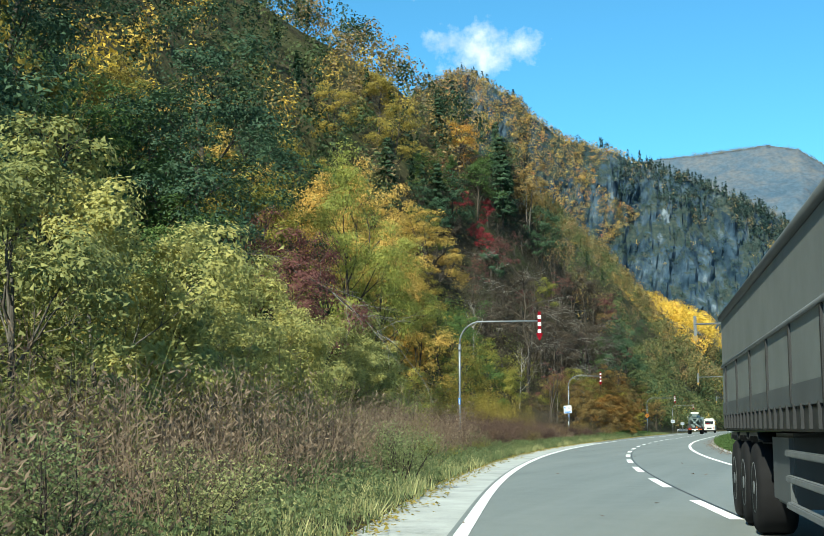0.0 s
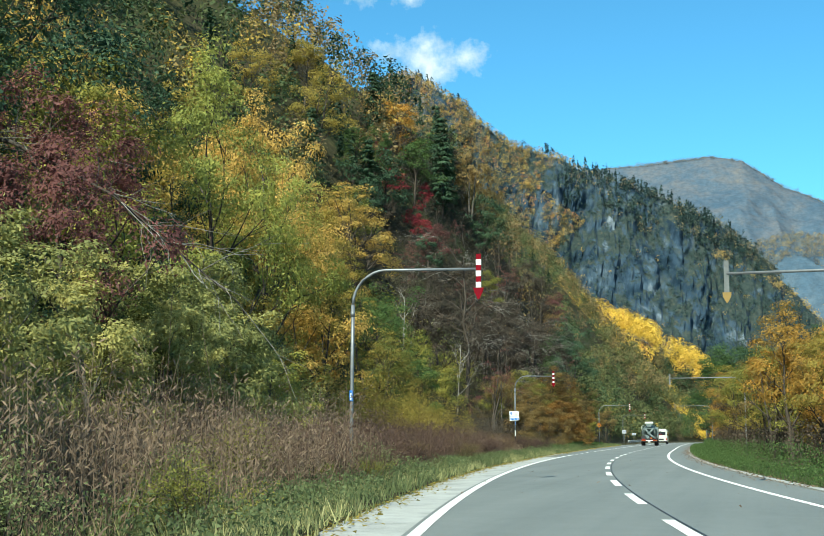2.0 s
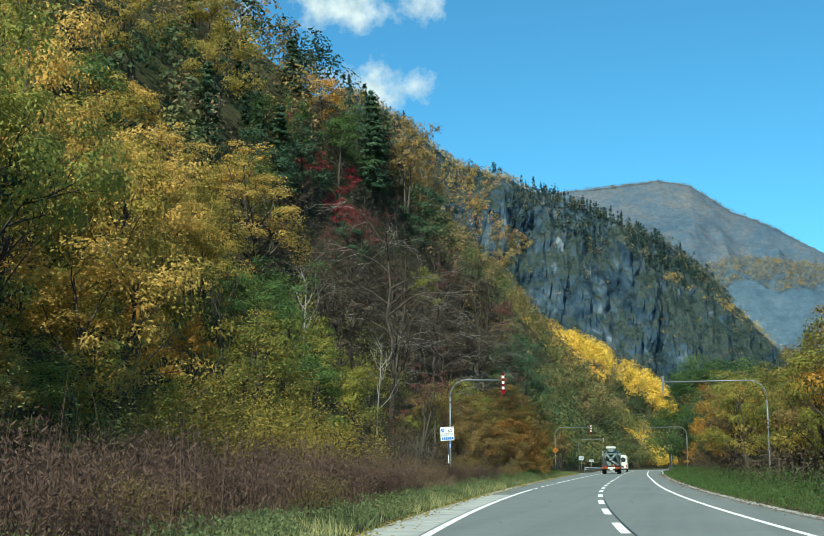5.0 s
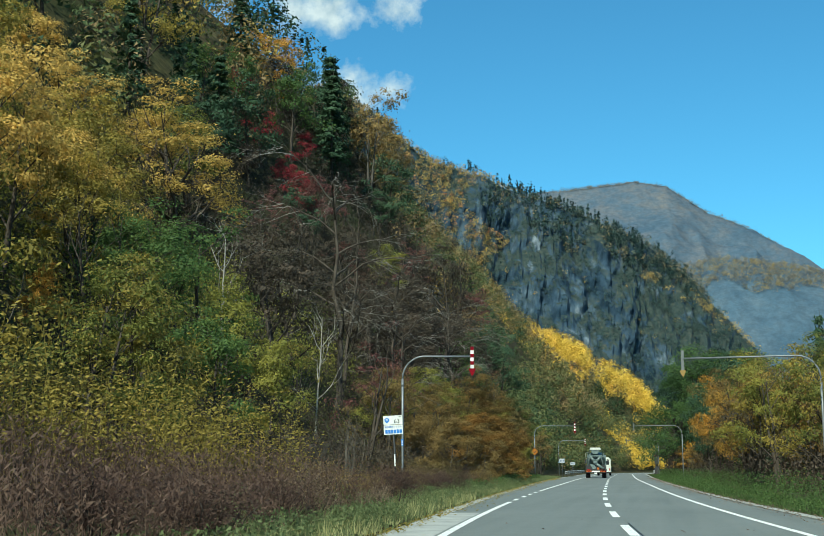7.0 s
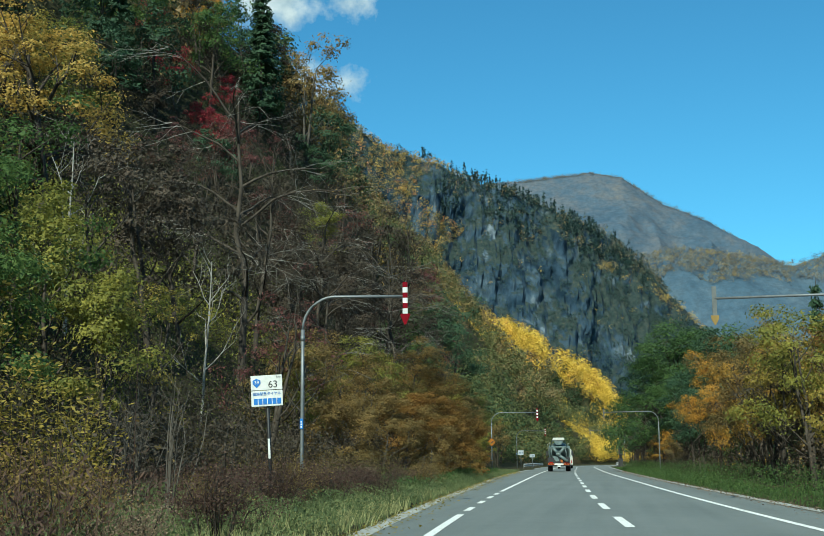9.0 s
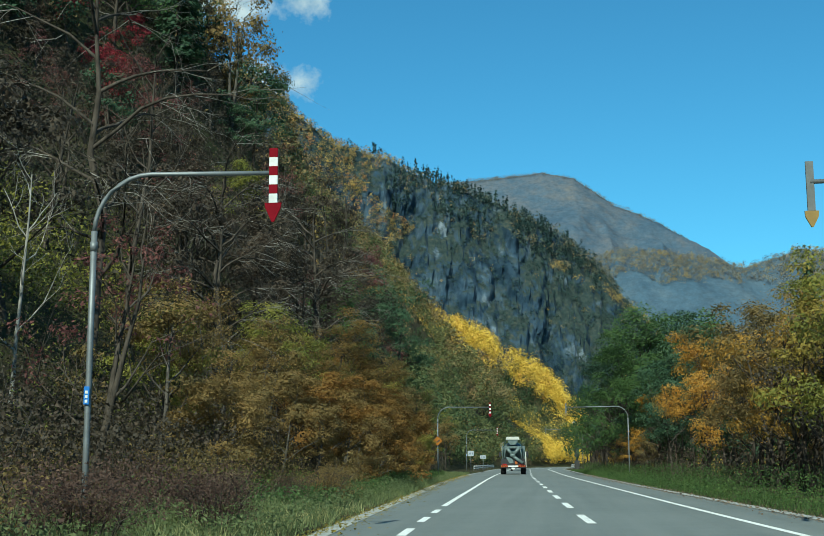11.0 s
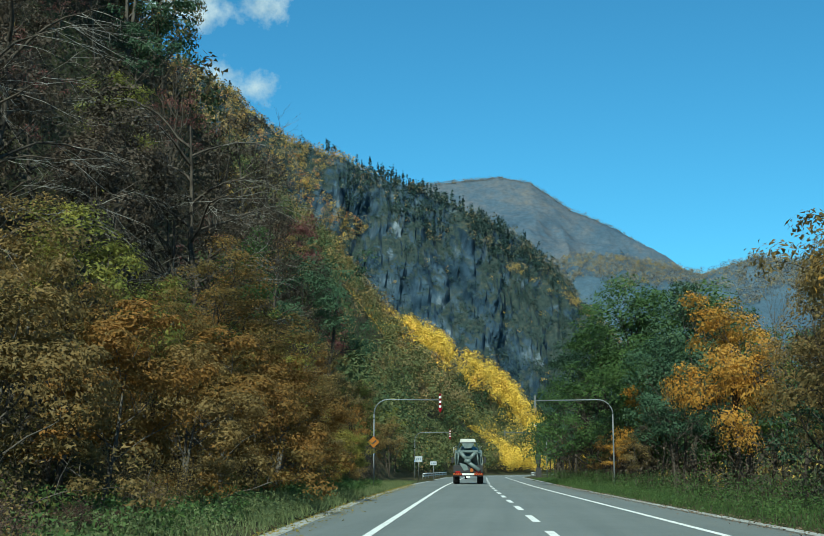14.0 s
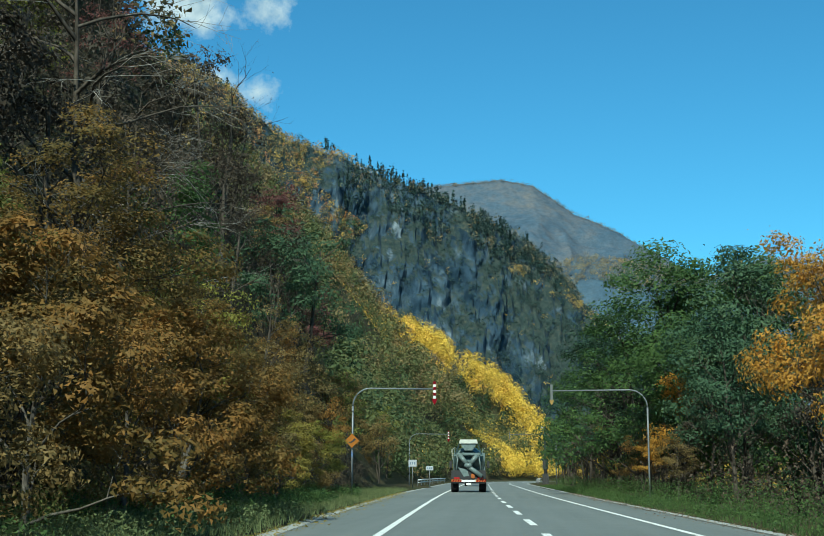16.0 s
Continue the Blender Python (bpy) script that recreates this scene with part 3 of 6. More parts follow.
def leaves(centres, size, lift=0.35, slim=0.62, out=None, loose=1.0):
    """Pointed leaves (or sprays of leaves) at the centres, leaning upwards or along out, and by loose at random."""
    n = len(centres)
    nrm = rng.normal(size=(n, 3)) * loose + np.array([0, 0, lift])
    if out is not None:
        nrm = nrm + out
    nrm = unit(nrm)
    a = unit(np.cross(nrm, rng.normal(size=(n, 3))))
    b = np.cross(nrm, a)
    s = (size * rng.uniform(0.6, 1.35, n))[:, None]
    skew = rng.uniform(-0.35, 0.35, (n, 1))
    return np.stack([centres - a * s * (0.75 + skew) + b * s * slim, centres - a * s * (0.75 - skew) - b * s * slim, centres + a * s], 1)


def tube(path, radii, sides=5):
    """Verts and faces of a tapering limb along a path."""
    path = [Vector(p) for p in path]
    verts, faces = [], []
    for i, p in enumerate(path):
        d = (path[min(i + 1, len(path) - 1)] - path[max(i - 1, 0)]).normalized()
        u = d.orthogonal().normalized()
        w = d.cross(u)
        for k in range(sides):
            a = 2 * math.pi * k / sides
            verts.append(p + (u * math.cos(a) + w * math.sin(a)) * radii[i])
    for i in range(len(path) - 1):
        for k in range(sides):
            faces.append((i * sides + k, i * sides + (k + 1) % sides, (i + 1) * sides + (k + 1) % sides, (i + 1) * sides + k))
    return verts, faces


class Wood:
    """Collects limbs into one mesh."""

    def __init__(self):
        self.v, self.f = [], []

    def limb(self, path, radii, sides=5):
        v, f = tube(path, radii, sides)
        k = len(self.v)
        self.v += v
        self.f += [tuple(i + k for i in q) for q in f]

    def mesh(self, name, mat):
        return mesh_from(name, self.v, self.f, mat, True)


def grow(wood, start, way, length, radius, depth, rnd, tips, spread=0.7, rise=0.25, kids=(3, 5), sides=4):
    """A limb that bends, tapers and branches; the ends are gathered in tips."""
    pts, p, d = [start], Vector(start), Vector(way).normalized()
    steps = 4 if depth > 1 else 3
    for i in range(steps):
        d = (d + Vector((rnd.gauss(0, 0.16), rnd.gauss(0, 0.16), rnd.gauss(0, 0.12) + rise * 0.25))).normalized()
        p = p + d * (length / steps)
        pts.append(p.copy())
    wood.limb(pts, [radius * (1 - 0.72 * i / steps) for i in range(steps + 1)], sides if depth > 1 else 3)
    if depth <= 0:
        tips.append(p)
        return
    for k in range(rnd.randint(*kids)):
        f = rnd.uniform(0.35, 1.0)
        i = min(int(f * steps), steps - 1)
        q = pts[i].lerp(pts[i + 1], f * steps - i)
        a = rnd.uniform(0, 2 * math.pi)
        side = d.orthogonal().normalized()
        side = (Matrix.Rotation(a, 3, d) @ side)
        w = (d * rnd.uniform(0.5, 1.0) + side * spread * rnd.uniform(0.7, 1.4) + Vector((0, 0, rise))).normalized()
        grow(wood, q, w, length * rnd.uniform(0.5, 0.72), radius * 0.45, depth - 1, rnd, tips, spread, rise, kids, sides)
    tips.append(p)


def leafy_kind(seed, high, wide, count, size, bare=0.0, depth=3, trunk=None, low=0.25, loose=0.13, kids=(3, 4), clumps=44, puff=0.9):
    """The two meshes of a broad-leaved tree: the wood, and a crown of many leaves in clumps about the twigs."""
    rnd = random.Random(seed)
    wood, tips = Wood(), []
    r = trunk or high * 0.017
    stems = 1 if rnd.random() < 0.6 else 2
    for s in range(stems):
        lean = Vector((rnd.uniform(-0.14, 0.14), rnd.uniform(-0.14, 0.14), 1))
        pts = [Vector((0, 0, -0.6))]
        for i in range(6):
            pts.append(pts[-1] + Vector((lean.x + rnd.gauss(0, 0.05), lean.y + rnd.gauss(0, 0.05), 1)) * (high * 0.8 / 6))
        wood.limb(pts, [r * (1 - 0.8 * i / 6) for i in range(7)], 6)
        n = 9 if stems == 1 else 6
        for k in range(n):
            f = low + (1 - low) * (k + rnd.random()) / n
            i = min(int(f * 6), 5)
            q = pts[i].lerp(pts[i + 1], f * 6 - i)
            a = k * 2.4 + rnd.uniform(-0.5, 0.5)
            w = Vector((math.cos(a), math.sin(a), 0.55 + 0.8 * f))
            grow(wood, q, w, wide * (1.05 - 0.5 * f) * rnd.uniform(0.75, 1.1), r * 0.42 * (1.15 - f * 0.6), depth - 1, rnd, tips, 0.75, 0.2, kids)
    tips = np.array([tuple(t) for t in tips])
    keep = rng.permutation(tips[rng.random(len(tips)) >= bare])
    # boughs carry their leaves in domed clumps with gaps between
    dome = [keep[0]]
    for t in keep[1:]:
        if len(dome) < clumps and min(np.linalg.norm(t - c) for c in dome) > puff * 0.62:
            dome.append(t)
    dome = np.array(dome)
    reach = puff * rng.uniform(0.65, 1.25, len(dome))
    mid = np.array([0, 0, high * 0.5])
    pick = rng.integers(0, len(dome), int(count * 0.86))
    side = unit(dome - mid)[pick]
    u = unit(rng.normal(size=(len(pick), 3)) + side * 0.45 + np.array([0, 0, 0.5]))
    cen = dome[pick] + u * (reach[pick] * rng.uniform(0.45, 1.08, len(pick)))[:, None] * np.array([1, 1, 0.62])
    q = leaves(cen, size, 0.3, 0.55, out=u * 1.5 + side * 0.6, loose=0.62)
    stray = keep[rng.integers(0, len(keep), count - len(pick))]
    stray = stray + rng.normal(size=stray.shape) * wide * loose * np.array([1, 1, 0.62])
    q = np.concatenate([q, leaves(stray, size * 0.8, 0.5, 0.5, out=unit(stray - mid))])
    return wood.mesh("wood", BARK_GREY), quads_mesh("crown", q, LEAF["gold"])


def conifer_kind(seed, high, wide, count, size):
    rnd = random.Random(seed)
    wood = Wood()
    wood.limb([(0, 0, -0.5), (0.05, 0, high * 0.5), (0, 0.05, high)], [high * 0.014, high * 0.009, 0.02], 6)
    cen = []
    tiers = int(high * 1.5)
    for t in range(tiers):
        z = high * (0.12 + 0.88 * t / tiers)
        rad = wide * (1 - (z / high)) ** 0.85 * rnd.uniform(0.8, 1.1) + 0.15
        for k in range(7):
            a = rnd.uniform(0, 2 * math.pi)
            tip = Vector((math.cos(a) * rad, math.sin(a) * rad, z - rad * 0.22))
            m = max(3, int(count / tiers / 7))
            for _ in range(m):
                f = rnd.random() ** 0.6
                cen.append((tip.x * f + rnd.gauss(0, 0.12), tip.y * f + rnd.gauss(0, 0.12), z + (tip.z - z) * f + rnd.gauss(0, 0.10)))
    cen = np.array(cen)
    q = leaves(cen, size, 1.2, 0.5, unit(cen * np.array([1, 1, 0])) * 1.1, 0.5)
    return wood.mesh("wood", BARK_DARK), quads_mesh("crown", q, LEAF["dark"])


def bush_kind(seed, high, wide, count, size, stems=14, thick=0.022):
    """A many-stemmed shrub."""
    rnd = random.Random(seed)
    wood, tips = Wood(), []
    for k in range(stems):
        a, l = rnd.uniform(0, 2 * math.pi), rnd.uniform(0.1, 1.0)
        b = Vector((math.cos(a) * 0.25 * wide * l, math.sin(a) * 0.25 * wide * l, -0.15))
        e = Vector((math.cos(a) * wide * 0.8 * l, math.sin(a) * wide * 0.8 * l, high * rnd.uniform(0.6, 1.0) * (1 - 0.35 * l)))
        m = b.lerp(e, 0.55) + Vector((rnd.gauss(0, 0.06), rnd.gauss(0, 0.06), 0.1 * high))
        wood.limb([b, m, e], [thick, thick * 0.64, thick * 0.18], 3)
        for _ in range(5):
            f = rnd.uniform(0.35, 1)
            p = b.lerp(e, f)
            d = Vector((rnd.gauss(0, 1), rnd.gauss(0, 1), rnd.uniform(0.3, 1.2))).normalized() * wide * 0.28
            wood.limb([p, p + d], [thick * 0.36, thick * 0.12], 3)
            tips += [p + d, p + d * 0.6]
    tips = np.array([tuple(t) for t in tips])
    cen = tips[rng.integers(0, len(tips), count)] + rng.normal(size=(count, 3)) * np.array([wide * 0.13, wide * 0.13, high * 0.07])
    cen[:, 2] = np.maximum(cen[:, 2], 0.03)
    return wood.mesh("stem", BARK_DARK), quads_mesh("foliage", leaves(cen, size, 0.4), LEAF["olive"])


def bare_kind(seed, high, wide, boughs, sprays):
    """A leafless tree: a dark trunk with level boughs, and the pale fine twigs on them."""
    rnd = random.Random(seed)
    wood, twigs = Wood(), Wood()
    pts = [Vector((0, 0, -0.6))]
    for i in range(7):
        pts.append(pts[-1] + Vector((rnd.gauss(0, 0.14), rnd.gauss(0, 0.14), 1)) * (high * 0.85 / 7))
    wood.limb(pts, [high * 0.0135 * (1 - 0.8 * i / 7) for i in range(8)], 6)
    for k in range(boughs):
        f = 0.25 + 0.72 * (k + rnd.random()) / boughs
        i = min(int(f * 7), 6)
        p, a = pts[i].lerp(pts[i + 1], f * 7 - i), k * 2.4 + rnd.uniform(-0.5, 0.5)
        d = Vector((math.cos(a), math.sin(a), rnd.uniform(0.2, 0.6) + 0.5 * f))
        path, reach = [p], wide * (1.15 - 0.55 * f) * rnd.uniform(0.7, 1.15)
        for _ in range(6):
            d = (d + Vector((rnd.gauss(0, 0.16), rnd.gauss(0, 0.16), rnd.gauss(-0.09, 0.1)))).normalized()
            path.append(path[-1] + d * reach / 6)
        wood.limb(path, [high * 0.0048 * (1 - 0.85 * j / 6) for j in range(7)], 4)
        for _ in range(sprays):
            g = rnd.uniform(1.8, 5.98)
            q = path[int(g)].lerp(path[int(g) + 1], g - int(g))
            b = a + rnd.gauss(0, 0.7)
            grow(twigs, q, Vector((math.cos(b), math.sin(b), rnd.gauss(-0.05, 0.3))), rnd.uniform(0.7, 1.6), 0.009, 1, rnd, [], 0.5, -0.08, (2, 4), 3)
    return wood.mesh("wood", BARK_DARK), twigs.mesh("twig", TWIGS)


BROAD = [leafy_kind(20 + i, 10.0, 3.4 + 0.4 * (i % 3), 3300, 0.132, depth=2, kids=(2, 3), clumps=38, puff=1.0) for i in range(7)]
FINE = [leafy_kind(50 + i, 10.0, 3.4 + 0.3 * (i % 3), 6000, 0.092, depth=2, loose=0.12, kids=(2, 3), clumps=44, puff=0.92) for i in range(4)]
BIG = [leafy_kind(30 + i, 10.0, 3.6, 17000, 0.058, depth=3, kids=(2, 3), clumps=78, puff=0.72) for i in range(3)]
DENSE = [leafy_kind(70 + i, 10.0, 3.2, 15000, 0.08, depth=3, low=0.15, loose=0.12, kids=(3, 4), clumps=66, puff=0.95) for i in range(2)]
THIN = [leafy_kind(40 + i, 10.0, 3.2 + 0.4 * (i % 2), 1700, 0.075, bare=0.3, depth=3, loose=0.07, kids=(2, 3), clumps=34, puff=0.6) for i in range(3)]
ELM = [bare_kind(65, 10.0, 4.6, 15, 6), bare_kind(66, 10.0, 4.2, 13, 7)]
WILLOW = [leafy_kind(95 + i, 10.0, 4.4, 15000, 0.115, depth=3, low=0.06, kids=(2, 3), clumps=80, puff=1.0) for i in range(2)]
BARE = [leafy_kind(60 + i, 10.0, 3.0, 40, 0.05, bare=0.85, depth=4, trunk=0.095, loose=0.02, kids=(2, 3), puff=0.3) for i in range(3)]
FIR = [conifer_kind(80 + i, 10.0, 2.4, 2600, 0.19) for i in range(2)]
OAK = [leafy_kind(77, 10.0, 4.6, 12000, 0.07, bare=0.2, depth=3, trunk=0.30, low=0.12, loose=0.09, kids=(2, 3), clumps=70, puff=0.7)]
BUSH = [bush_kind(90 + i, 1.8, 1.5, 4200, 0.026) for i in range(4)]


def plant(kinds, colour, x, y, high, label, category="tree", name="tree", group="trees on the wooded slope", bark_mat=None, parts=("trunk", "crown"), squash=1.0, z=None):
    """One tree or shrub of the given height (the kinds are 10 m trees or 1.8 m shrubs), rooted in the ground."""
    wood, crown = kinds[rng.integers(0, len(kinds))]
    base = 1.8 if name == "shrub" else 10.0
    s = high / base
    root = tagged(new(name), label, category, group)
    root.location = (x, y, height(x, y) if z is None else z)
    root.rotation_euler = (rng.normal() * 0.03, rng.normal() * 0.03, rng.uniform(0, 6.28))
    root.scale = (s * squash, s * squash, s)
    root.empty_display_size = 0.3
    for nm, me, mat in ((parts[0], wood, bark_mat), (parts[1], crown, LEAF[colour])):
        ob = new(nm, me)
        ob.parent = root
        if nm == "twig":
            ob["kind"] = "stuff"
        if mat:
            ob.material_slots[0].link = "OBJECT"
            ob.material_slots[0].material = mat
    return root


LABELS = {
    "amber": "bright orange-gold autumn tree on the wooded slope", "ochre": "dull gold autumn tree on the wooded slope",
    "gold": "golden-yellow autumn tree on the wooded slope", "orange": "orange-brown autumn tree on the wooded slope", "brown": "dull brown autumn tree with thinning leaves",
    "olive": "olive-green tree turning yellow on the slope", "lime": "bright yellow-green tree beside the road", "green": "dark green leafy tree beside the road",
    "deep": "brown tree with shade put into its leaf colour", "dark": "dark green conifer on the wooded slope", "red": "scarlet maple on the dark slope", "maroon": "dull maroon tree with thinning leaves",
}


def slope_kind(y, depth):
    """What grows where on the left hillside: kind, leaf colour and height."""
    if y > -28 and depth < 4.5:
        mix, tall = ((BROAD, "orange", 4), (BROAD, "brown", 3), (BROAD, "olive", 2), (THIN, "brown", 1)), (4.5, 7.0)
    elif y > 55:
        # The deep leaves from here on carry the slope's shade in their colour.
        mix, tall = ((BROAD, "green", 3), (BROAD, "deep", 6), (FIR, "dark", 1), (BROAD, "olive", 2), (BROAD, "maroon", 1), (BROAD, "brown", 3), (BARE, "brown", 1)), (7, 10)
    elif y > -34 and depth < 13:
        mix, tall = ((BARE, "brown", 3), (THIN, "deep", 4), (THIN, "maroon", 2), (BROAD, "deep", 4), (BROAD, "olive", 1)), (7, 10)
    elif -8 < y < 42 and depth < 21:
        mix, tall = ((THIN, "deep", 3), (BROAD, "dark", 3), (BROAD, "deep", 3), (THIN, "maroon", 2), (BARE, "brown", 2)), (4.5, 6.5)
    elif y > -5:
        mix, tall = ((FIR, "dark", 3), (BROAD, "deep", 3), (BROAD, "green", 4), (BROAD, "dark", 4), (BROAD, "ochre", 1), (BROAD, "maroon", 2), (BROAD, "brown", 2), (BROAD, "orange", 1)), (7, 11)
    elif y > -50 and depth > 18:
        mix, tall = ((FIR, "dark", 2), (BROAD, "dark", 4), (BROAD, "green", 3), (BROAD, "ochre", 4), (BROAD, "olive", 2)), (8, 11)
    elif y > -60 and depth < 9:
        mix, tall = ((BARE, "brown", 2), (THIN, "ochre", 3), (BROAD, "olive", 4), (BROAD, "green", 2), (BROAD, "ochre", 3)), (5.5, 8)
    elif y > -60:
        mix, tall = ((BROAD, "gold", 4), (BROAD, "ochre", 5), (BROAD, "olive", 3), (BROAD, "dark", 1)), (7, 9.5)
    elif y > -85:
        mix, tall = ((BROAD, "gold", 3), (BROAD, "ochre", 5), (BROAD, "olive", 2), (BROAD, "dark", 4), (THIN, "olive", 1)), (7.5, 10.5)
    else:
        mix, tall = ((BROAD, "lime", 2), (BROAD, "green", 3), (BROAD, "dark", 4), (BROAD, "olive", 3), (THIN, "olive", 1), (BROAD, "ochre", 2)), (7, 10.5)
    w = np.array([m[2] for m in mix], dtype=float)
    k = mix[rng.choice(len(mix), p=w / w.sum())]
    return k[0], k[1], rng.uniform(*tall)


TINT = {"amber": 0.84, "ochre": 0.66, "gold": 0.78, "orange": 0.68, "brown": 0.5, "olive": 0.34, "green": 0.17, "lime": 0.62, "deep": 0.22, "dark": 0.03, "maroon": 0.5, "red": 1.0}
BEHIND = []
# room for the trees that stand out
CLEAR = ((-13.6, -60.5, 3.2), (-15.0, -57.0, 3.0), (-24.7, -15, 6.0), (-21.0, -23.0, 4.0), (-12.8, -20, 3.0), (-15.7, -31.5, 3.0), (-17.8, -52, 3.5), (-13.8, -71, 3.5), (-29, -24, 3.5), (-36, 4, 4.0), (-34, 12, 3.0), (-30, 25, 3.5),
         (-30.5, 19.7, 3.0), (-27, 17, 3.0), (-35.5, 39.5, 3.0), (-26.6, 48, 4.0), (-15.8, -36, 3.0), (-20.7, -36, 3.0), (-7, -88, 4.0), (-14.2, -13, 3.0), (-21, -19, 3.5))


def wood_slope():
    """The mixed woods of the left hillside, in a loose grid: the nearer trees one by one, those behind gathered."""
    y = -140.0
    while y < 262:
        step = 4.4 if y < 60 else 6.5
        s = lerp(FOOT, y) + 0.8
        far = 82 if y > -60 else 50
        while s < far + lerp(FOOT, y):
            x = road_x(y) - s - rng.uniform(-1.6, 1.6)
            yy = y + rng.uniform(-2.0, 2.0)
            depth = s - lerp(FOOT, y)
            kinds, col, h = slope_kind(yy, depth)
            if any((x - a) ** 2 + (yy - b) ** 2 < r * r for a, b, r in CLEAR):
                s += step
                continue
            if kinds is BROAD and yy < 45 and (depth < 8 or (depth < 14 and -48 < yy < 28)):
                kinds = FINE
            if (depth < 24 and yy < 50) or (depth < 10 and yy < 110):
                nm = "conifer" if kinds is FIR else "bare_tree" if kinds is BARE else "tree"
                lab = "nearly bare grey tree with fine twigs" if kinds is BARE else LABELS[col]
                plant(kinds, col, x, yy, h, lab, "conifer" if kinds is FIR else "tree", nm, bark_mat=BARK_PALE if rng.random() < 0.04 and yy < -45 else BARK_DARK if rng.random() < 0.9 else None)
            else:
                for _ in range(2):
                    BEHIND.append((x + rng.uniform(-2.5, 2.5), yy + rng.uniform(-2.5, 2.5), 0, h, h * (0.16 if kinds is FIR else 0.3), TINT[col] + rng.normal() * 0.03))
            s += step * rng.uniform(0.85, 1.3) * (1 + depth / 70)
        y += step


wood_slope()

# single trees that stand out: along the start of the road
DARK_TREE, BARE_TREE = "large dark green tree with spreading branches", "tall dark bare tree with fine twigs"
FIRST = (
    (BIG, "dark", -13.0, -93.0, 17.0, "tree", DARK_TREE, 1.15),
    (BIG, "dark", -8.5, -107.0, 12.0, "tree", DARK_TREE, 1.2),
    (BIG, "dark", -17.0, -112.0, 17.0, "tree", DARK_TREE, 1.15),
    (BIG, "dark", -12.5, -120.0, 12.0, "tree", DARK_TREE, 1.15),
    (BIG, "dark", -22.0, -100.0, 17.0, "tree", DARK_TREE, 1.15),
    (BIG, "maroon", -2.4, -106.5, 9.0, "tree", "dull maroon tree with thinning leaves", 0.9),
    (BIG, "lime", -7.2, -88.5, 15.0, "tree", "bright yellow-green tree beside the road", 0.7),
    (BIG, "lime", -9.5, -80.0, 12.5, "tree", "bright yellow-green tree beside the road", 0.8),
    (BIG, "gold", -13.8, -70.8, 15.0, "tree", "tall tan-gold autumn tree on the wooded slope", 0.75),
    (FINE, "olive", -11.5, -78.0, 6.5, "tree", "olive-yellow tree behind the dead brush", 1.1),
    (FINE, "ochre", -10.0, -84.0, 5.6, "tree", "olive-yellow tree behind the dead brush", 1.1),
    (FINE, "olive", -3.2, -103.2, 4.4, "tree", "olive-yellow tree behind the dead brush", 1.15),
    (FINE, "ochre", -7.5, -102.0, 5.0, "tree", "olive-yellow tree behind the dead brush", 1.1),
    (FINE, "olive", -6.0, -97.5, 5.4, "tree", "olive-yellow tree behind the dead brush", 1.15),
    (FINE, "lime", -4.6, -101.5, 4.4, "tree", "olive-yellow tree behind the dead brush", 1.1),
    (FINE, "ochre", -16.5, -64.0, 13.0, "tree", LABELS["ochre"], 0.9),
    (FINE, "gold", -17.8, -52.1, 10.0, "tree", LABELS["gold"], 1.0),
    (FINE, "gold", -19.2, -46.5, 9.0, "tree", LABELS["gold"], 1.0),
    (FINE, "ochre", -16.5, -58.0, 11.0, "tree", LABELS["ochre"], 0.9),
    (FINE, "gold", -24.0, -52.0, 12.5, "tree", LABELS["gold"], 1.0),
)
# the shaded slope with its golden oak
SLOPE = (
    (OAK, "gold", -24.7, -15.0, 11.2, "tree", "spreading golden oak with a dark forked trunk", 1.4),
    (FINE, "gold", -29.0, -24.0, 8.5, "tree", LABELS["gold"], 1.1),
    (FINE, "gold", -34.0, -19.0, 9.5, "tree", LABELS["gold"], 1.0),
    (FINE, "ochre", -39.5, -7.7, 11.0, "tree", LABELS["ochre"], 1.0),
    (FINE, "ochre", -36.4, 3.9, 12.5, "tree", LABELS["ochre"], 1.0),
    (FINE, "ochre", -41.0, 13.0, 12.0, "tree", LABELS["ochre"], 1.1),
    (FINE, "ochre", -20.7, -35.8, 8.0, "tree", LABELS["ochre"], 1.1),
    (FINE, "ochre", -18.5, -41.6, 7.5, "tree", LABELS["ochre"], 1.1),
    (FINE, "green", -15.0, -36.8, 8.5, "tree", "green tree turning yellow at the foot of the slope", 1.15),
    (FINE, "green", -14.2, -44.0, 7.0, "tree", "green tree turning yellow at the foot of the slope", 1.1),
    (WILLOW, "amber", -15.0, -57.0, 4.8, "tree", "small bright orange tree among the brush", 0.8),
    (FINE, "amber", -14.9, -51.2, 3.4, "tree", "small bright orange tree among the brush", 1.1),
    (BARE, "brown", -15.7, -31.5, 9.5, "bare_tree", "pale bare birch with slanting limbs", 1.0),
    (BARE, "brown", -12.0, -27.0, 8.5, "bare_tree", "pale bare birch with slanting limbs", 0.9),
    (ELM, "twig", -12.8, -20.0, 17.5, "bare_tree", "tall spreading bare tree with a thick dark trunk", 1.0),
    (BARE, "brown", -14.2, -13.0, 15.5, "bare_tree", BARE_TREE, 1.1),
)
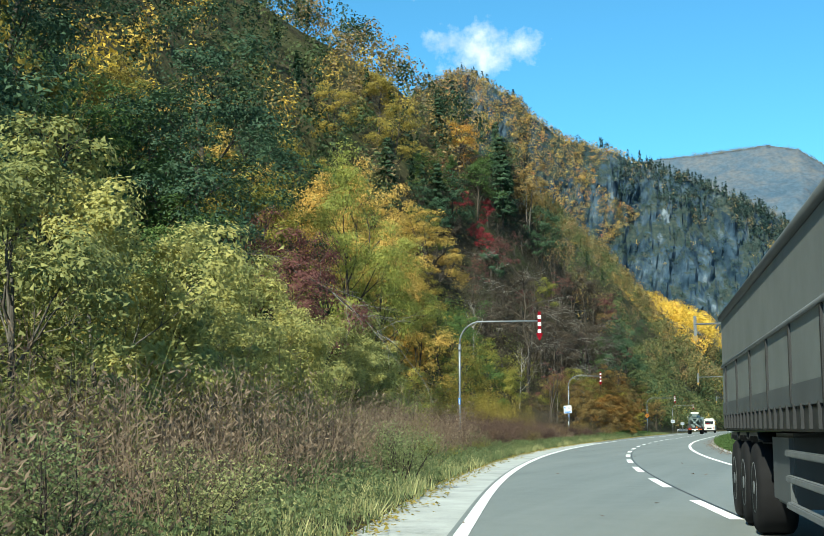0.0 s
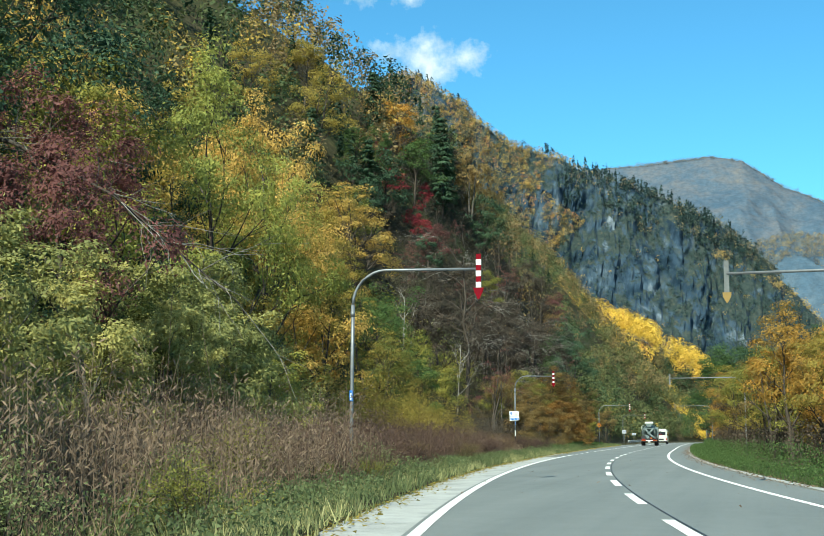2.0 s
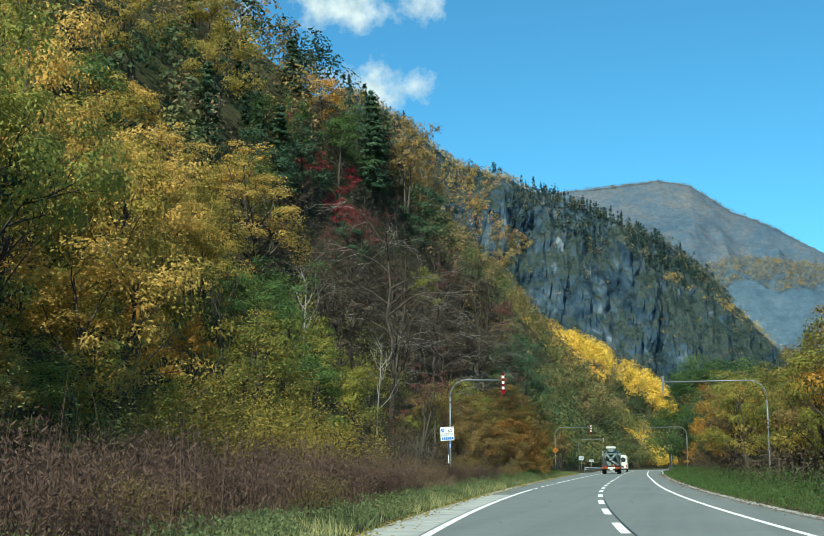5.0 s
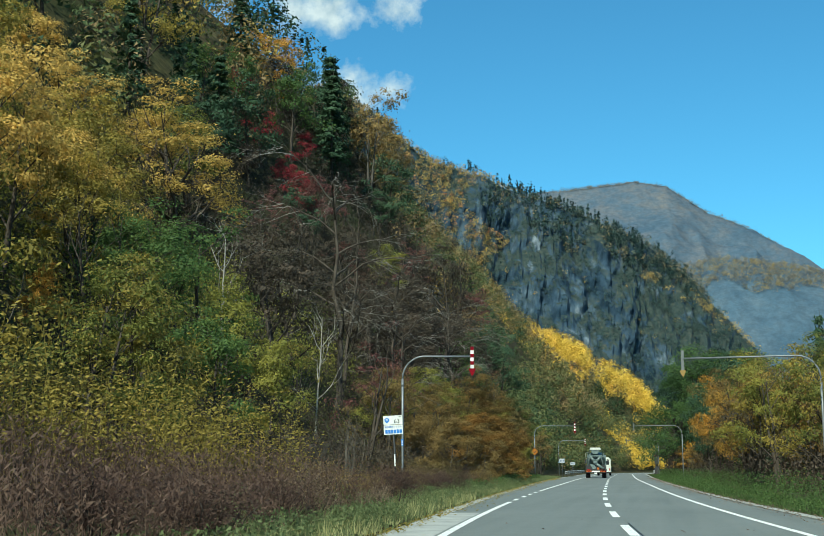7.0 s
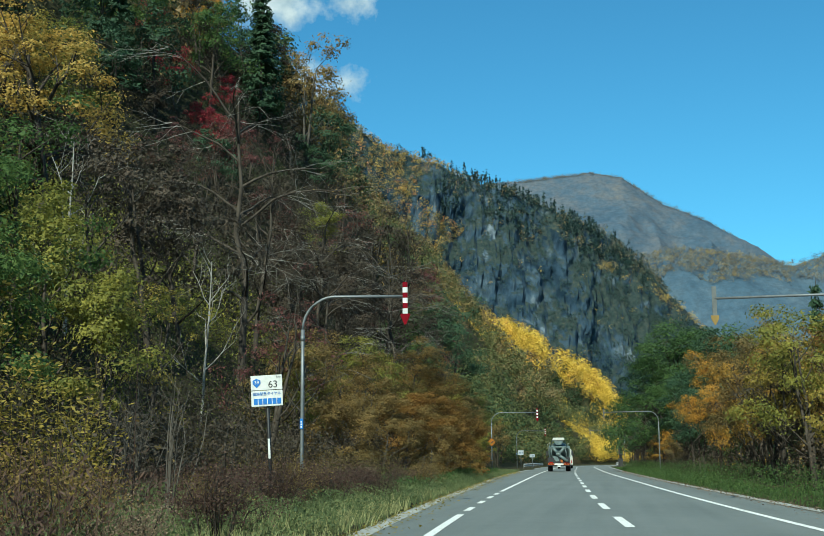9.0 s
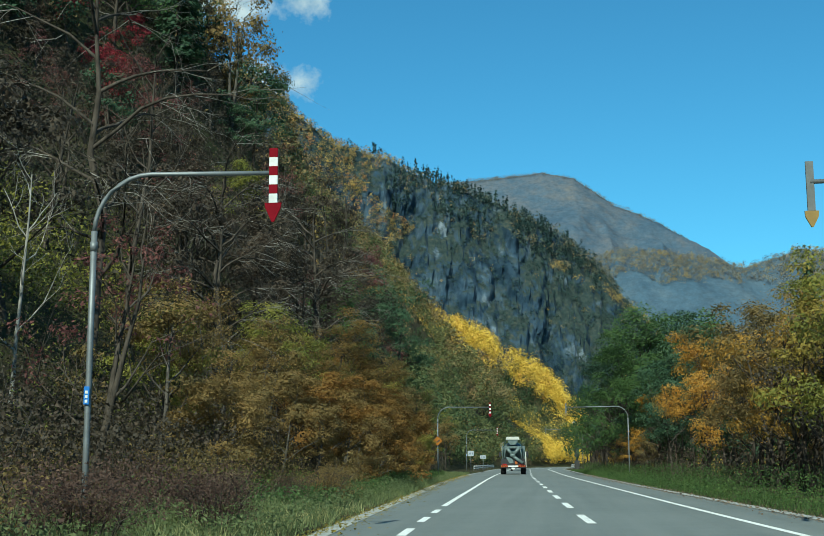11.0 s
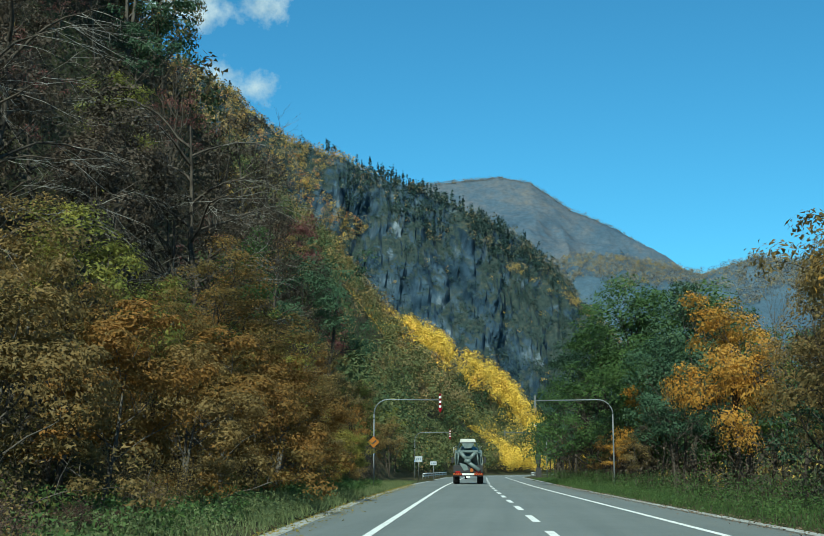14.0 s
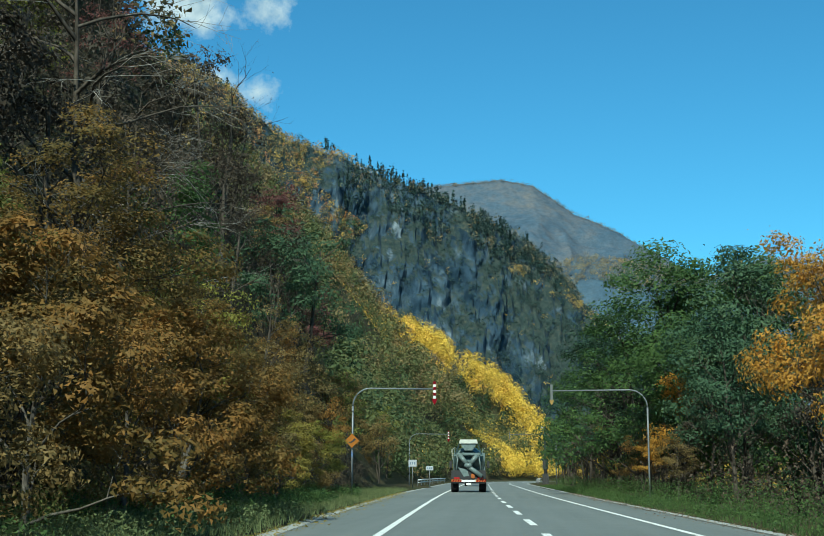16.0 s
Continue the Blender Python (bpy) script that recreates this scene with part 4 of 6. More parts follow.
# the dark slope with its maples and pines
UPPER = (
    (BROAD, "green", -33.9, 11.0, 8.5, "tree", "green pine-like tree on the dark slope", 1.0),
    (BROAD, "green", -29.6, 25.5, 10.0, "tree", "green pine-like tree on the dark slope", 1.0),
    (BROAD, "green", -33.0, 17.5, 8.5, "tree", "green pine-like tree on the dark slope", 0.9),
    (FIR, "dark", -34.6, -2.3, 10.0, "conifer", LABELS["dark"], 1.1),
    (FIR, "dark", -31.0, 8.0, 10.0, "conifer", LABELS["dark"], 1.1),
    (FIR, "dark", -28.0, 36.0, 12.5, "conifer", LABELS["dark"], 1.1),
    (FIR, "dark", -29.6, 41.5, 13.0, "conifer", LABELS["dark"], 1.0),
    (FIR, "dark", -37.0, 31.0, 10.0, "conifer", LABELS["dark"], 1.1),
    (FIR, "dark", -38.0, 72.7, 12.0, "conifer", "thin dark conifer on the skyline", 0.7),
    (BROAD, "amber", -35.4, 39.3, 8.5, "tree", "bright orange tree on the dark slope", 1.0),
    (BROAD, "amber", -33.6, 36.0, 6.5, "tree", "bright orange tree on the dark slope", 1.0),
    (BROAD, "brown", -26.6, 48.3, 13.5, "tree", LABELS["brown"], 0.9),
    (BROAD, "brown", -26.0, 56.0, 11.0, "tree", LABELS["brown"], 1.0),
    (BROAD, "maroon", -24.0, 14.0, 7.5, "tree", LABELS["maroon"], 1.0),
    (BARE, "brown", -31.5, 66.0, 12.0, "bare_tree", "bare tree with fine twigs on the crest of the slope", 1.0),
    (BARE, "brown", -26.0, 79.0, 12.0, "bare_tree", "bare tree with fine twigs on the crest of the slope", 1.0),
    (BARE, "brown", -23.0, 86.0, 13.0, "bare_tree", "bare tree with fine twigs on the crest of the slope", 1.0),
)
# beside the straight road
STRAIGHT = (
    (ELM, "twig", -11.0, 8.0, 13.5, "bare_tree", "spreading leafless tree with pale fine twigs", 1.1),
    (ELM, "twig", -11.5, -7.0, 12.0, "bare_tree", "spreading leafless tree with pale fine twigs", 1.1),
    (ELM, "twig", -10.0, -13.0, 10.0, "bare_tree", "spreading leafless tree with pale fine twigs", 1.1),
    (ELM, "twig", -12.5, 19.0, 11.0, "bare_tree", "spreading leafless tree with pale fine twigs", 1.2),
    (BARE, "brown", -16.0, 48.0, 17.0, "bare_tree", BARE_TREE, 1.0),
    (BIG, "orange", -8.6, 2.5, 7.2, "tree", "broad orange-brown autumn tree beside the road", 1.25),
    (BIG, "orange", -8.0, 8.5, 6.0, "tree", "broad orange-brown autumn tree beside the road", 1.2),
    (BIG, "orange", -8.4, -11.5, 5.4, "tree", "broad orange-brown autumn tree beside the road", 1.2),
    (BIG, "orange", -7.6, -4.0, 5.8, "tree", "broad orange-brown autumn tree beside the road", 1.15),
    (BIG, "brown", -9.0, -17.5, 6.0, "tree", "broad brown autumn tree beside the road", 1.2),
    (FINE, "green", -12.0, 24.0, 9.0, "tree", "dull green tree at the foot of the slope", 1.1),
    (FINE, "dark", -12.3, 47.7, 10.5, "tree", "dark green tree at the foot of the slope", 1.0),
    (FINE, "dark", -13.1, 62.8, 13.0, "tree", "dark green tree at the foot of the slope", 1.0),
    (FINE, "ochre", -7.6, 24.0, 3.6, "tree", "small gold tree beside the road", 1.1),
    (BIG, "brown", 12.2, 3.2, 8.4, "tree", "tall brown tree with dark limbs beside the road", 0.9),
    (BIG, "brown", 11.4, -3.5, 8.6, "tree", "tall brown tree with dark limbs beside the road", 0.95),
    (FINE, "amber", 11.6, -12.0, 7.6, "tree", "bright orange-gold tree beside the road", 1.0),
    (BIG, "amber", 15.0, -67.5, 8.0, "tree", "bright orange-gold tree beside the road", 1.1),
    (FINE, "amber", 14.0, -59.0, 7.6, "tree", "bright orange-gold tree beside the road", 1.0),
    (DENSE, "amber", 11.6, 15.0, 9.0, "tree", "bright orange-gold tree beside the road", 0.9),
    (FINE, "orange", 9.3, 50.0, 3.6, "tree", "small orange-brown tree beside the road", 1.2),
    (FINE, "amber", 9.0, 43.5, 3.2, "tree", "small orange-gold tree beside the road", 1.2),
    (FINE, "brown", 9.6, 36.5, 3.2, "tree", "small brown tree beside the road", 1.2),
)
TALL_GREEN = "tall dark green tree beside the road"
RIGHT = (
    (DENSE, "green", 11.5, 47.0, 14.7, "tree", TALL_GREEN, 1.1),
    (DENSE, "green", 10.5, 58.0, 13.7, "tree", TALL_GREEN, 1.1),
    (DENSE, "dark", 13.5, 39.0, 13.7, "tree", TALL_GREEN, 1.0),
    (DENSE, "green", 15.5, 52.0, 15.3, "tree", TALL_GREEN, 1.3),
    (DENSE, "green", 17.5, 44.0, 15.3, "tree", TALL_GREEN, 1.2),
    (DENSE, "green", 14.0, 66.0, 14.2, "tree", TALL_GREEN, 1.3),
    (DENSE, "dark", 10.0, 72.0, 13.2, "tree", TALL_GREEN, 1.1),
    (FINE, "green", 9.8, 90.0, 12.0, "tree", TALL_GREEN, 1.1),
    (BARE, "brown", 16.6, 29.0, 15.0, "bare_tree", "tall slender bare tree beside the road", 0.5),
    (BARE, "brown", 18.0, 26.0, 13.5, "bare_tree", "tall slender bare tree beside the road", 0.5),
    (BARE, "brown", 16.0, 34.0, 16.0, "bare_tree", "tall slender bare tree beside the road", 0.7),
    (FIR, "dark", 21.6, 33.8, 18.5, "conifer", "lone dark conifer beside the road", 0.5),
)
for kinds, col, x, y, h, nm, lab, sq in (*FIRST, *SLOPE, *UPPER, *STRAIGHT, *RIGHT):
    tree = plant(kinds, col, x, y, h, lab, "conifer" if kinds is FIR else "tree", nm, "trees that stand out", BARK_DARK if col != "brown" or "dark" in lab else BARK_PALE if "pale" in lab else BARK_GREY, ("trunk", "twig") if kinds is ELM else ("trunk", "crown"), sq)
    if (x, y) == (-8.5, -107.0):
        # a long bough that droops out of the crown, bare towards its end
        rnd, wood, ends = random.Random(5), Wood(), []
        path = [Vector(p) for p in ((-8.4, -107.0, 7.6), (-6.2, -107.4, 7.9), (-3.9, -107.7, 7.4), (-1.6, -107.4, 6.2), (-0.3, -106.8, 5.0), (0.9, -106.1, 3.9))]
        main = Wood()
        main.limb(path, [0.075, 0.06, 0.045, 0.034, 0.022, 0.008], 6)
        for k in range(22):
            f = rnd.uniform(1.2, 4.95)
            q = path[int(f)].lerp(path[int(f) + 1], f - int(f))
            grow(wood, q, Vector((rnd.uniform(0.1, 1.0), rnd.uniform(-0.5, 0.6), rnd.uniform(-0.7, 0.4))), rnd.uniform(0.9, 2.2), 0.015, 1, rnd, ends, 0.6, -0.15, (2, 3), 3)
        bough = new("bough", main.mesh("bough", BARK_DARK))
        bough["label"] = "long dark drooping bough"
        bough.parent = tree
        bough.matrix_parent_inverse = tree.matrix_basis.inverted()
        spray = new("twig", wood.mesh("twig", TWIGS))
        spray["label"] = "bare pale branching twig"
        spray.parent = bough

# small bright trees behind the brush
for x, y, h, col in ((-7.2, -84.0, 4.2, "lime"), (-8.0, -79.5, 3.6, "gold"), (-9.6, -73.0, 4.4, "lime"), (-9.0, -67.0, 3.6, "lime"), (-10.4, -61.0, 4.0, "gold"), (-9.8, -55.0, 3.4, "lime"), (-4.6, -90.5, 3.8, "lime"), (-12.6, -49.0, 3.8, "lime"), (-13.0, -70.0, 5.5, "gold"), (-14.5, -64.0, 5.5, "lime"), (-12.5, -77.0, 5.0, "gold")):
    plant(FINE, col, x, y, h, "small yellow-green tree behind the dead brush" if col == "lime" else "small golden tree behind the dead brush", "tree", "tree", "small trees behind the brush", squash=1.35)

# pale willows that close the back of the dead brush
for x, y, h in ((5.2, -135.2, 4.2), (4.5, -132.0, 4.4), (5.4, -138.6, 3.8), (3.9, -129.4, 4.0), (3.4, -127.0, 3.3), (2.5, -124.4, 3.8), (1.6, -121.8, 4.3), (0.9, -119.4, 4.2), (0.4, -116.2, 3.8), (-0.6, -112.4, 4.0), (-1.2, -108.2, 3.8), (-2.4, -103.6, 3.6), (-4.0, -99.2, 5.0), (-5.0, -95.1, 5.6), (-5.9, -91.0, 5.0), (-7.3, -85.0, 4.6)):
    plant(WILLOW, "willow", x, y, h, "olive-yellow willow thicket behind the dead brush", "willow", "willow", "willows behind the brush", squash=1.0)

# broad shrubs that fill the edge of the roadside woods
for y, s, h, col in ((-25, 9.6, 3.0, "brown"), (-20.5, 8.8, 3.4, "brown"), (-15, 8.6, 3.8, "orange"), (-10, 8.2, 3.4, "brown"), (-5, 8.4, 4.4, "orange"), (0, 8.2, 4.0, "orange"), (5, 8.4, 4.4, "orange"), (10.5, 8.4, 4.0, "orange"), (16, 8.8, 3.6, "brown"), (22, 8.8, 3.4, "ochre"), (29, 9.0, 3.2, "brown"), (37, 9.2, 3.4, "olive")):
    plant(WILLOW, col, road_x(y) - s, y, h, {"brown": "dull brown", "olive": "olive-green", "orange": "orange-brown", "ochre": "dull gold"}[col] + " leafy shrub at the edge of the woods", "shrub", "tall_shrub", "shrubs at the edge of the woods", squash=1.15)

# maples that stand out on the dark slope
for x, y, h in ((-33.8, 21.4, 5.0), (-30.5, 19.7, 6.0), (-28.0, 18.8, 4.6), (-26.0, 16.5, 5.5), (-28.5, 28, 4.5)):
    plant(BROAD, "red", x, y, h, LABELS["red"], "maple", "maple", "scarlet maples")

# the woods on the right
for i in range(52):
    y = -92 + 4.6 * i + rng.uniform(-1.5, 1.5)
    for k in range(2):
        s = 9.2 + 4.5 * k + rng.uniform(-0.6, 2.2)
        r = rng.random()
        kinds = BROAD
        col = "amber" if r < 0.14 else "ochre" if r < 0.30 else "olive" if r < 0.46 else "orange" if r < 0.78 else "brown" if r < 0.92 else "green"
        if y > 9 and (k or rng.random() < 0.85):
            col = str(rng.choice(("green", "deep", "green", "dark")))
        if 5 < y < 24 and k == 0:
            continue
        if -16 < y < 9:
            col = str(rng.choice(("brown", "olive", "deep", "orange")))
        plant(FINE if k == 0 and y < 45 else kinds, col, road_x(y) + s, y, rng.uniform(6.0, 8.6) + 1.6 * k, LABELS[col].replace("on the wooded slope", "beside the road").replace("on the slope", "beside the road"), "tree", "tree", "trees beside the road", BARK_DARK)


def woods(name, spots, label, leaf=0.5, each=34, fn=None, mat=WOODS, lift=0.5, loose=0.6):
    """Woods too far off to count: sprays of leaves about the top of each tree at (x, y, z, height, width, tint)."""
    a = np.array(spots, dtype=float)
    if fn:
        a[:, 2] = [fn(x, y) - 0.3 for x, y in a[:, :2]]
    n = len(a)
    # a few domed lobes for each tree, so that outlines are uneven
    lobe = unit(rng.normal(size=(n, 7, 3)) + np.array([0, 0, 0.5]))
    reach = rng.uniform(0.36, 0.62, (n, 7))
    row, k = np.repeat(np.arange(n), each), rng.integers(0, 7, n * each)
    a = a[row]
    side = lobe[row, k]
    u = unit(rng.normal(size=(n * each, 3)) + side * 0.5 + np.array([0, 0, 0.3]))
    spot = side * 0.56 + u * (reach[row, k] * rng.uniform(0.6, 1.05, n * each))[:, None]
    cone = np.where(a[:, 4] < a[:, 3] * 0.2, 1.0, 0.0)
    wide = a[:, 4] * (1 - cone * 0.75 * (spot[:, 2] * 0.5 + 0.5))
    cen = np.stack([a[:, 0] + spot[:, 0] * wide, a[:, 1] + spot[:, 1] * wide, a[:, 2] + a[:, 3] * (0.52 + (0.40 + 0.06 * cone) * spot[:, 2])], 1)
    q = leaves(cen, leaf * a[:, 3] / 10, lift * 0.6, 0.65, u * 1.6 + side * 0.5, loose)
    return tagged(new(name, quads_mesh(name, q, mat, np.clip(a[:, 5], 0, 1))), label, "woods", kind="stuff")


def scatter(n, x0, x1, y0, y1, high, wide, tints):
    out = []
    for _ in range(n):
        h = rng.uniform(*high)
        out.append((rng.uniform(x0, x1), rng.uniform(y0, y1), 0, h, wide * h * rng.uniform(0.8, 1.2), float(rng.choice(tints) + rng.normal() * 0.035)))
    return out


woods("hillside_woods", BEHIND, "mixed autumn woods on the hillside", 0.26, 150, height)
woods("gold_woods", [s[:5] + ((0.08 if -15 < s[0] < 3 and abs(height(s[0], s[1]) + 8 - (22 - (s[0] + 6.5))) < 7 else 0.4 if abs(s[0] + 16 - 0.08 * (s[1] - 400)) < 2.5 else s[5]),) for s in scatter(1400, -95, 34, 322, 440, (9, 15), 0.30, (0.84, 0.88, 0.91, 0.9, 0.82, 0.76)) if height(s[0], s[1]) > 1.2], "sunlit golden woods on the spur across the valley", 0.27, 140, height, lift=0.6, loose=0.32)
woods("upper_woods", scatter(500, -150, -70, -60, 300, (9, 13), 0.32, (0.5, 0.42, 0.34, 0.2, 0.05, 0.66, 0.74)), "mixed autumn woods on the upper hillside", 0.4, 60, height)
woods("slope_woods", scatter(420, -70, -9, 230, 345, (8, 12), 0.32, (0.5, 0.45, 0.4, 0.34, 0.5, 0.25, 0.55)), "shaded brown woods along the foot of the hillside", 0.3, 120, height)
woods("roadside_woods", [s[:5] + ((0.10 + 0.3 * ((7 * s[3]) % 1),) if s[0] < road_x(s[1]) and s[1] < 305 else (s[5],)) for s in scatter(640, -30, 34, 95, 350, (7, 11), 0.34, (0.82, 0.86, 0.74, 0.62, 0.5, 0.34)) if abs(s[0] - road_x(s[1])) > 8.0 + 0.3 * s[3] and (s[0] > -22 or s[1] > 300)], "yellow trees where the road bends out of sight", 0.28, 150, height, loose=0.42)
woods("bend_woods", [s for s in scatter(170, -22, 26, 282, 348, (6, 10), 0.36, (0.7, 0.78, 0.84, 0.62, 0.4)) if abs(s[0] - road_x(s[1])) > 9 + 0.3 * s[3]], "yellow and green trees at the far bend", 0.27, 120, height, loose=0.4)
woods("bank_woods", [(road_x(y) - d, y, 0, h, 0.42 * h, (0.84 if y > 255 else 0.2) + 0.2 * (h - 5.5) / 5) for y, d, h in zip(rng.uniform(95, 335, 340), rng.uniform(9.5, 17, 340), rng.uniform(4, 7, 340))], "bushy trees that close the bank beside the road", 0.36, 120, height, loose=0.42)
woods("valley_woods", [s for s in scatter(420, 14, 110, 90, 420, (8, 13), 0.32, (0.3, 0.2, 0.17, 0.5, 0.66)) if s[0] > road_x(s[1]) + 10], "dark green and brown woods on the valley floor", 0.34, 100, height)

woods("right_woods", [s for s in scatter(700, 8, 95, -160, 100, (6, 11), 0.34, (0.3, 0.2, 0.5, 0.66, 0.45, 0.74, 0.16)) if s[0] > road_x(s[1]) + 18], "mixed autumn woods beyond the roadside trees", 0.4, 60, height)


def crest_at(crest, x):
    for a, b in zip(crest, crest[1:]):
        if a[0] <= x <= b[0]:
            f = (x - a[0]) / (b[0] - a[0])
            return [a[i] + (b[i] - a[i]) * f for i in range(3)]
    return None


def cliff_trees():
    out = []
    for _ in range(640):  # along the crest
        x = rng.uniform(-230, 48)
        c = crest_at(CLIFF, x)
        fir = rng.random() < (0.6 if -80 < x < 5 else 0.12)
        h = rng.uniform(8, 14) if fir else rng.uniform(6, 10)
        tint = 0.03 if fir else float(rng.choice((0.66, 0.74, 0.8, 0.5) if x < -70 else (0.34, 0.5, 0.3)))
        out.append((x, c[1] + rng.uniform(-6, 12), c[2] - 3 + rng.uniform(-3, 1), h, h * (0.17 if fir else 0.32), tint + rng.normal() * 0.03))
    me = bpy.data.objects["cliff"].data
    co = np.empty(len(me.vertices) * 3)
    me.vertices.foreach_get("co", co)
    co = co.reshape(-1, 3)
    nz = np.empty(len(me.vertices) * 3)
    me.vertices.foreach_get("normal", nz)
    nz = nz.reshape(-1, 3)
    gully = float(np.median(RIBS)) + 0.05
    pick = rng.integers(0, len(co), 30000)
    n = 0
    for i in pick:
        x, y, z = co[i]
        # woods grow on the left flank and on ledges that lie flatter
        patch = noise.noise(Vector((x / 34, z / 26, 5.0))) + 0.5 * noise.noise(Vector((x / 11, z / 11, 2.0)))
        keep = (0.8 if RIBS[i] + 0.5 * patch < gully else 0.05) + (0.4 if nz[i][2] > 0.5 else 0.0) + (0.15 if z < 60 else 0)
        top = crest_at(CLIFF, x)
        fringe = top and -92 < x < 34 and top[2] - z < 24 + 26 * noise.noise(Vector((x / 16, 0, 8)))
        ledge = x > 2 and abs(z - 128 + 0.62 * (x + 7) + 8 * noise.noise(Vector((x / 9, 0, 1)))) < 5
        if fringe:
            if rng.random() < 0.5:
                fir = rng.random() < 0.6
                h = rng.uniform(6, 11)
                out.append((x, y - 1, z - 1.5, h, h * (0.18 if fir else 0.3), 0.03 + 0.05 * rng.random() if fir else float(rng.choice((0.1, 0.16, 0.22, 0.3, 0.5)))))
        elif rng.random() < (0.4 if ledge else keep * 0.5) and n < 6500 and z > 10:
            n += 1
            h = rng.uniform(3.5, 7)
            tint = float(rng.choice((0.7, 0.8, 0.76, 0.62, 0.5) if ledge or rng.random() < 0.03 else (0.05, 0.1, 0.02, 0.14, 0.08, 0.2)))
            out.append((x, y - 1, z - 1.5, h, h * 0.45, tint + rng.normal() * 0.03))
    return out


def flank_trees():
    """Bright woods on the mountain's left flank above the cliff."""
    me = bpy.data.objects["cliff"].data
    co = np.empty(len(me.vertices) * 3)
    me.vertices.foreach_get("co", co)
    co = co.reshape(-1, 3)
    out = []
    for i in rng.integers(0, len(co), 30000):
        x, y, z = co[i]
        if x < -88 + 0.10 * (z - 120) + 32 * noise.noise(Vector((x / 40, z / 30, 0))) and noise.noise(Vector((x / 9, z / 45, 3))) < 0.22 and x > -250 and z > 50 and len(out) < 7000:
            h = rng.uniform(6, 10)
            out.append((x, y - 1, z - 2, h, h * 0.36, float(rng.choice((0.66, 0.72, 0.78, 0.62, 0.5, 0.34, 0.2, 0.34, 0.95)) + rng.normal() * 0.03)))
    return out


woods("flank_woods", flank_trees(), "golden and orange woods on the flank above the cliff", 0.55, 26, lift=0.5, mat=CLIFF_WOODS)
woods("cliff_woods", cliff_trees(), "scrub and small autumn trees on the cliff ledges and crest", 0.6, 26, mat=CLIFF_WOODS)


def mountain_trees(name, n, tints, high):
    me = bpy.data.objects[name].data
    co = np.empty(len(me.vertices) * 3)
    me.vertices.foreach_get("co", co)
    co = co.reshape(-1, 3)
    out = []
    for i in rng.integers(0, len(co), n):
        x, y, z = co[i] + rng.normal(size=3) * np.array([1.6, 2.0, 0])
        if -330 < x < 420:
            h = rng.uniform(*high)
            out.append((x, y, z - 2, h, h * 0.4, float(rng.choice(tints) + rng.normal() * 0.03)))
    return out


def skyline(crest, n, tints, high, x0, x1):
    out = []
    for _ in range(n):
        x = rng.uniform(x0, x1)
        c = crest_at(crest, x)
        h = rng.uniform(*high)
        out.append((x, c[1] + rng.uniform(-10, 6), c[2] - 4.5 + rng.uniform(-2.0, 0.5), h, h * 0.42, float(rng.choice(tints) + rng.normal() * 0.02)))
    return out


woods("far_mountain_woods", skyline(FAR_PEAK, 1300, (0.62, 0.66, 0.68, 0.72), (5, 7.5), -250, 250), "distant woods along the mountain top, haze put into their colours", 0.7, 20, mat=FAR_WOODS, lift=1.5)
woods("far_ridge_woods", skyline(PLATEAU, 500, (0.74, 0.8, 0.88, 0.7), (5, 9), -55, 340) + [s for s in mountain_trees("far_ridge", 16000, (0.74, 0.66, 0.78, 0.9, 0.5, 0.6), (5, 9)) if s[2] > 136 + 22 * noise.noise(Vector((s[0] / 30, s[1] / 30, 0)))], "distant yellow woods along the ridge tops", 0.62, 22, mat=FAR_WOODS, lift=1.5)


# ---- undergrowth and grass ----
def stalked(name, label, category, bases, tall, size, mat, each, slim, droop):
    """Tall weeds: leaning stalks, each with long leaves set round it."""
    n = len(bases)
    clump = np.array([0.85 + 0.5 * noise.noise(Vector((x / 2.2, y / 2.2, 1.0))) for x, y in bases[:, :2]])
    top = (tall * clump * rng.uniform(0.5, 1.15, n))[:, None]
    axis = np.concatenate([rng.normal(size=(n, 2)) * 0.16, np.ones((n, 1))], 1) * top
    row = np.repeat(np.arange(n), each)
    f = rng.uniform(0.12, 1.02, len(row))[:, None]
    turn = rng.uniform(0, 2 * math.pi, len(row))
    side = np.stack([np.cos(turn), np.sin(turn), np.zeros(len(row))], 1)
    reach = (0.05 + 0.30 * (1 - 0.7 * f)) * rng.uniform(0.2, 1.0, (len(row), 1)) * tall ** 0.5
    cen = bases[row] + axis[row] * f + side * reach
    way = unit(side + np.array([0, 0, droop]) + rng.normal(size=cen.shape) * 0.3)
    wide = unit(np.cross(way, rng.normal(size=cen.shape) + np.array([0, 0, 0.8])))
    s = (size * rng.uniform(0.6, 1.3, len(row)))[:, None]
    q = np.stack([cen - way * s, cen + wide * s * slim, cen + way * s, cen - wide * s * slim], 1)
    w = unit(np.cross(axis, rng.normal(size=(n, 3)))) * 0.006
    q = np.concatenate([q, np.stack([bases - w, bases + w, bases + axis + w * 0.3, bases + axis - w * 0.3], 1)])
    return tagged(new(name, quads_mesh(name, q, mat)), label, category, kind="stuff")


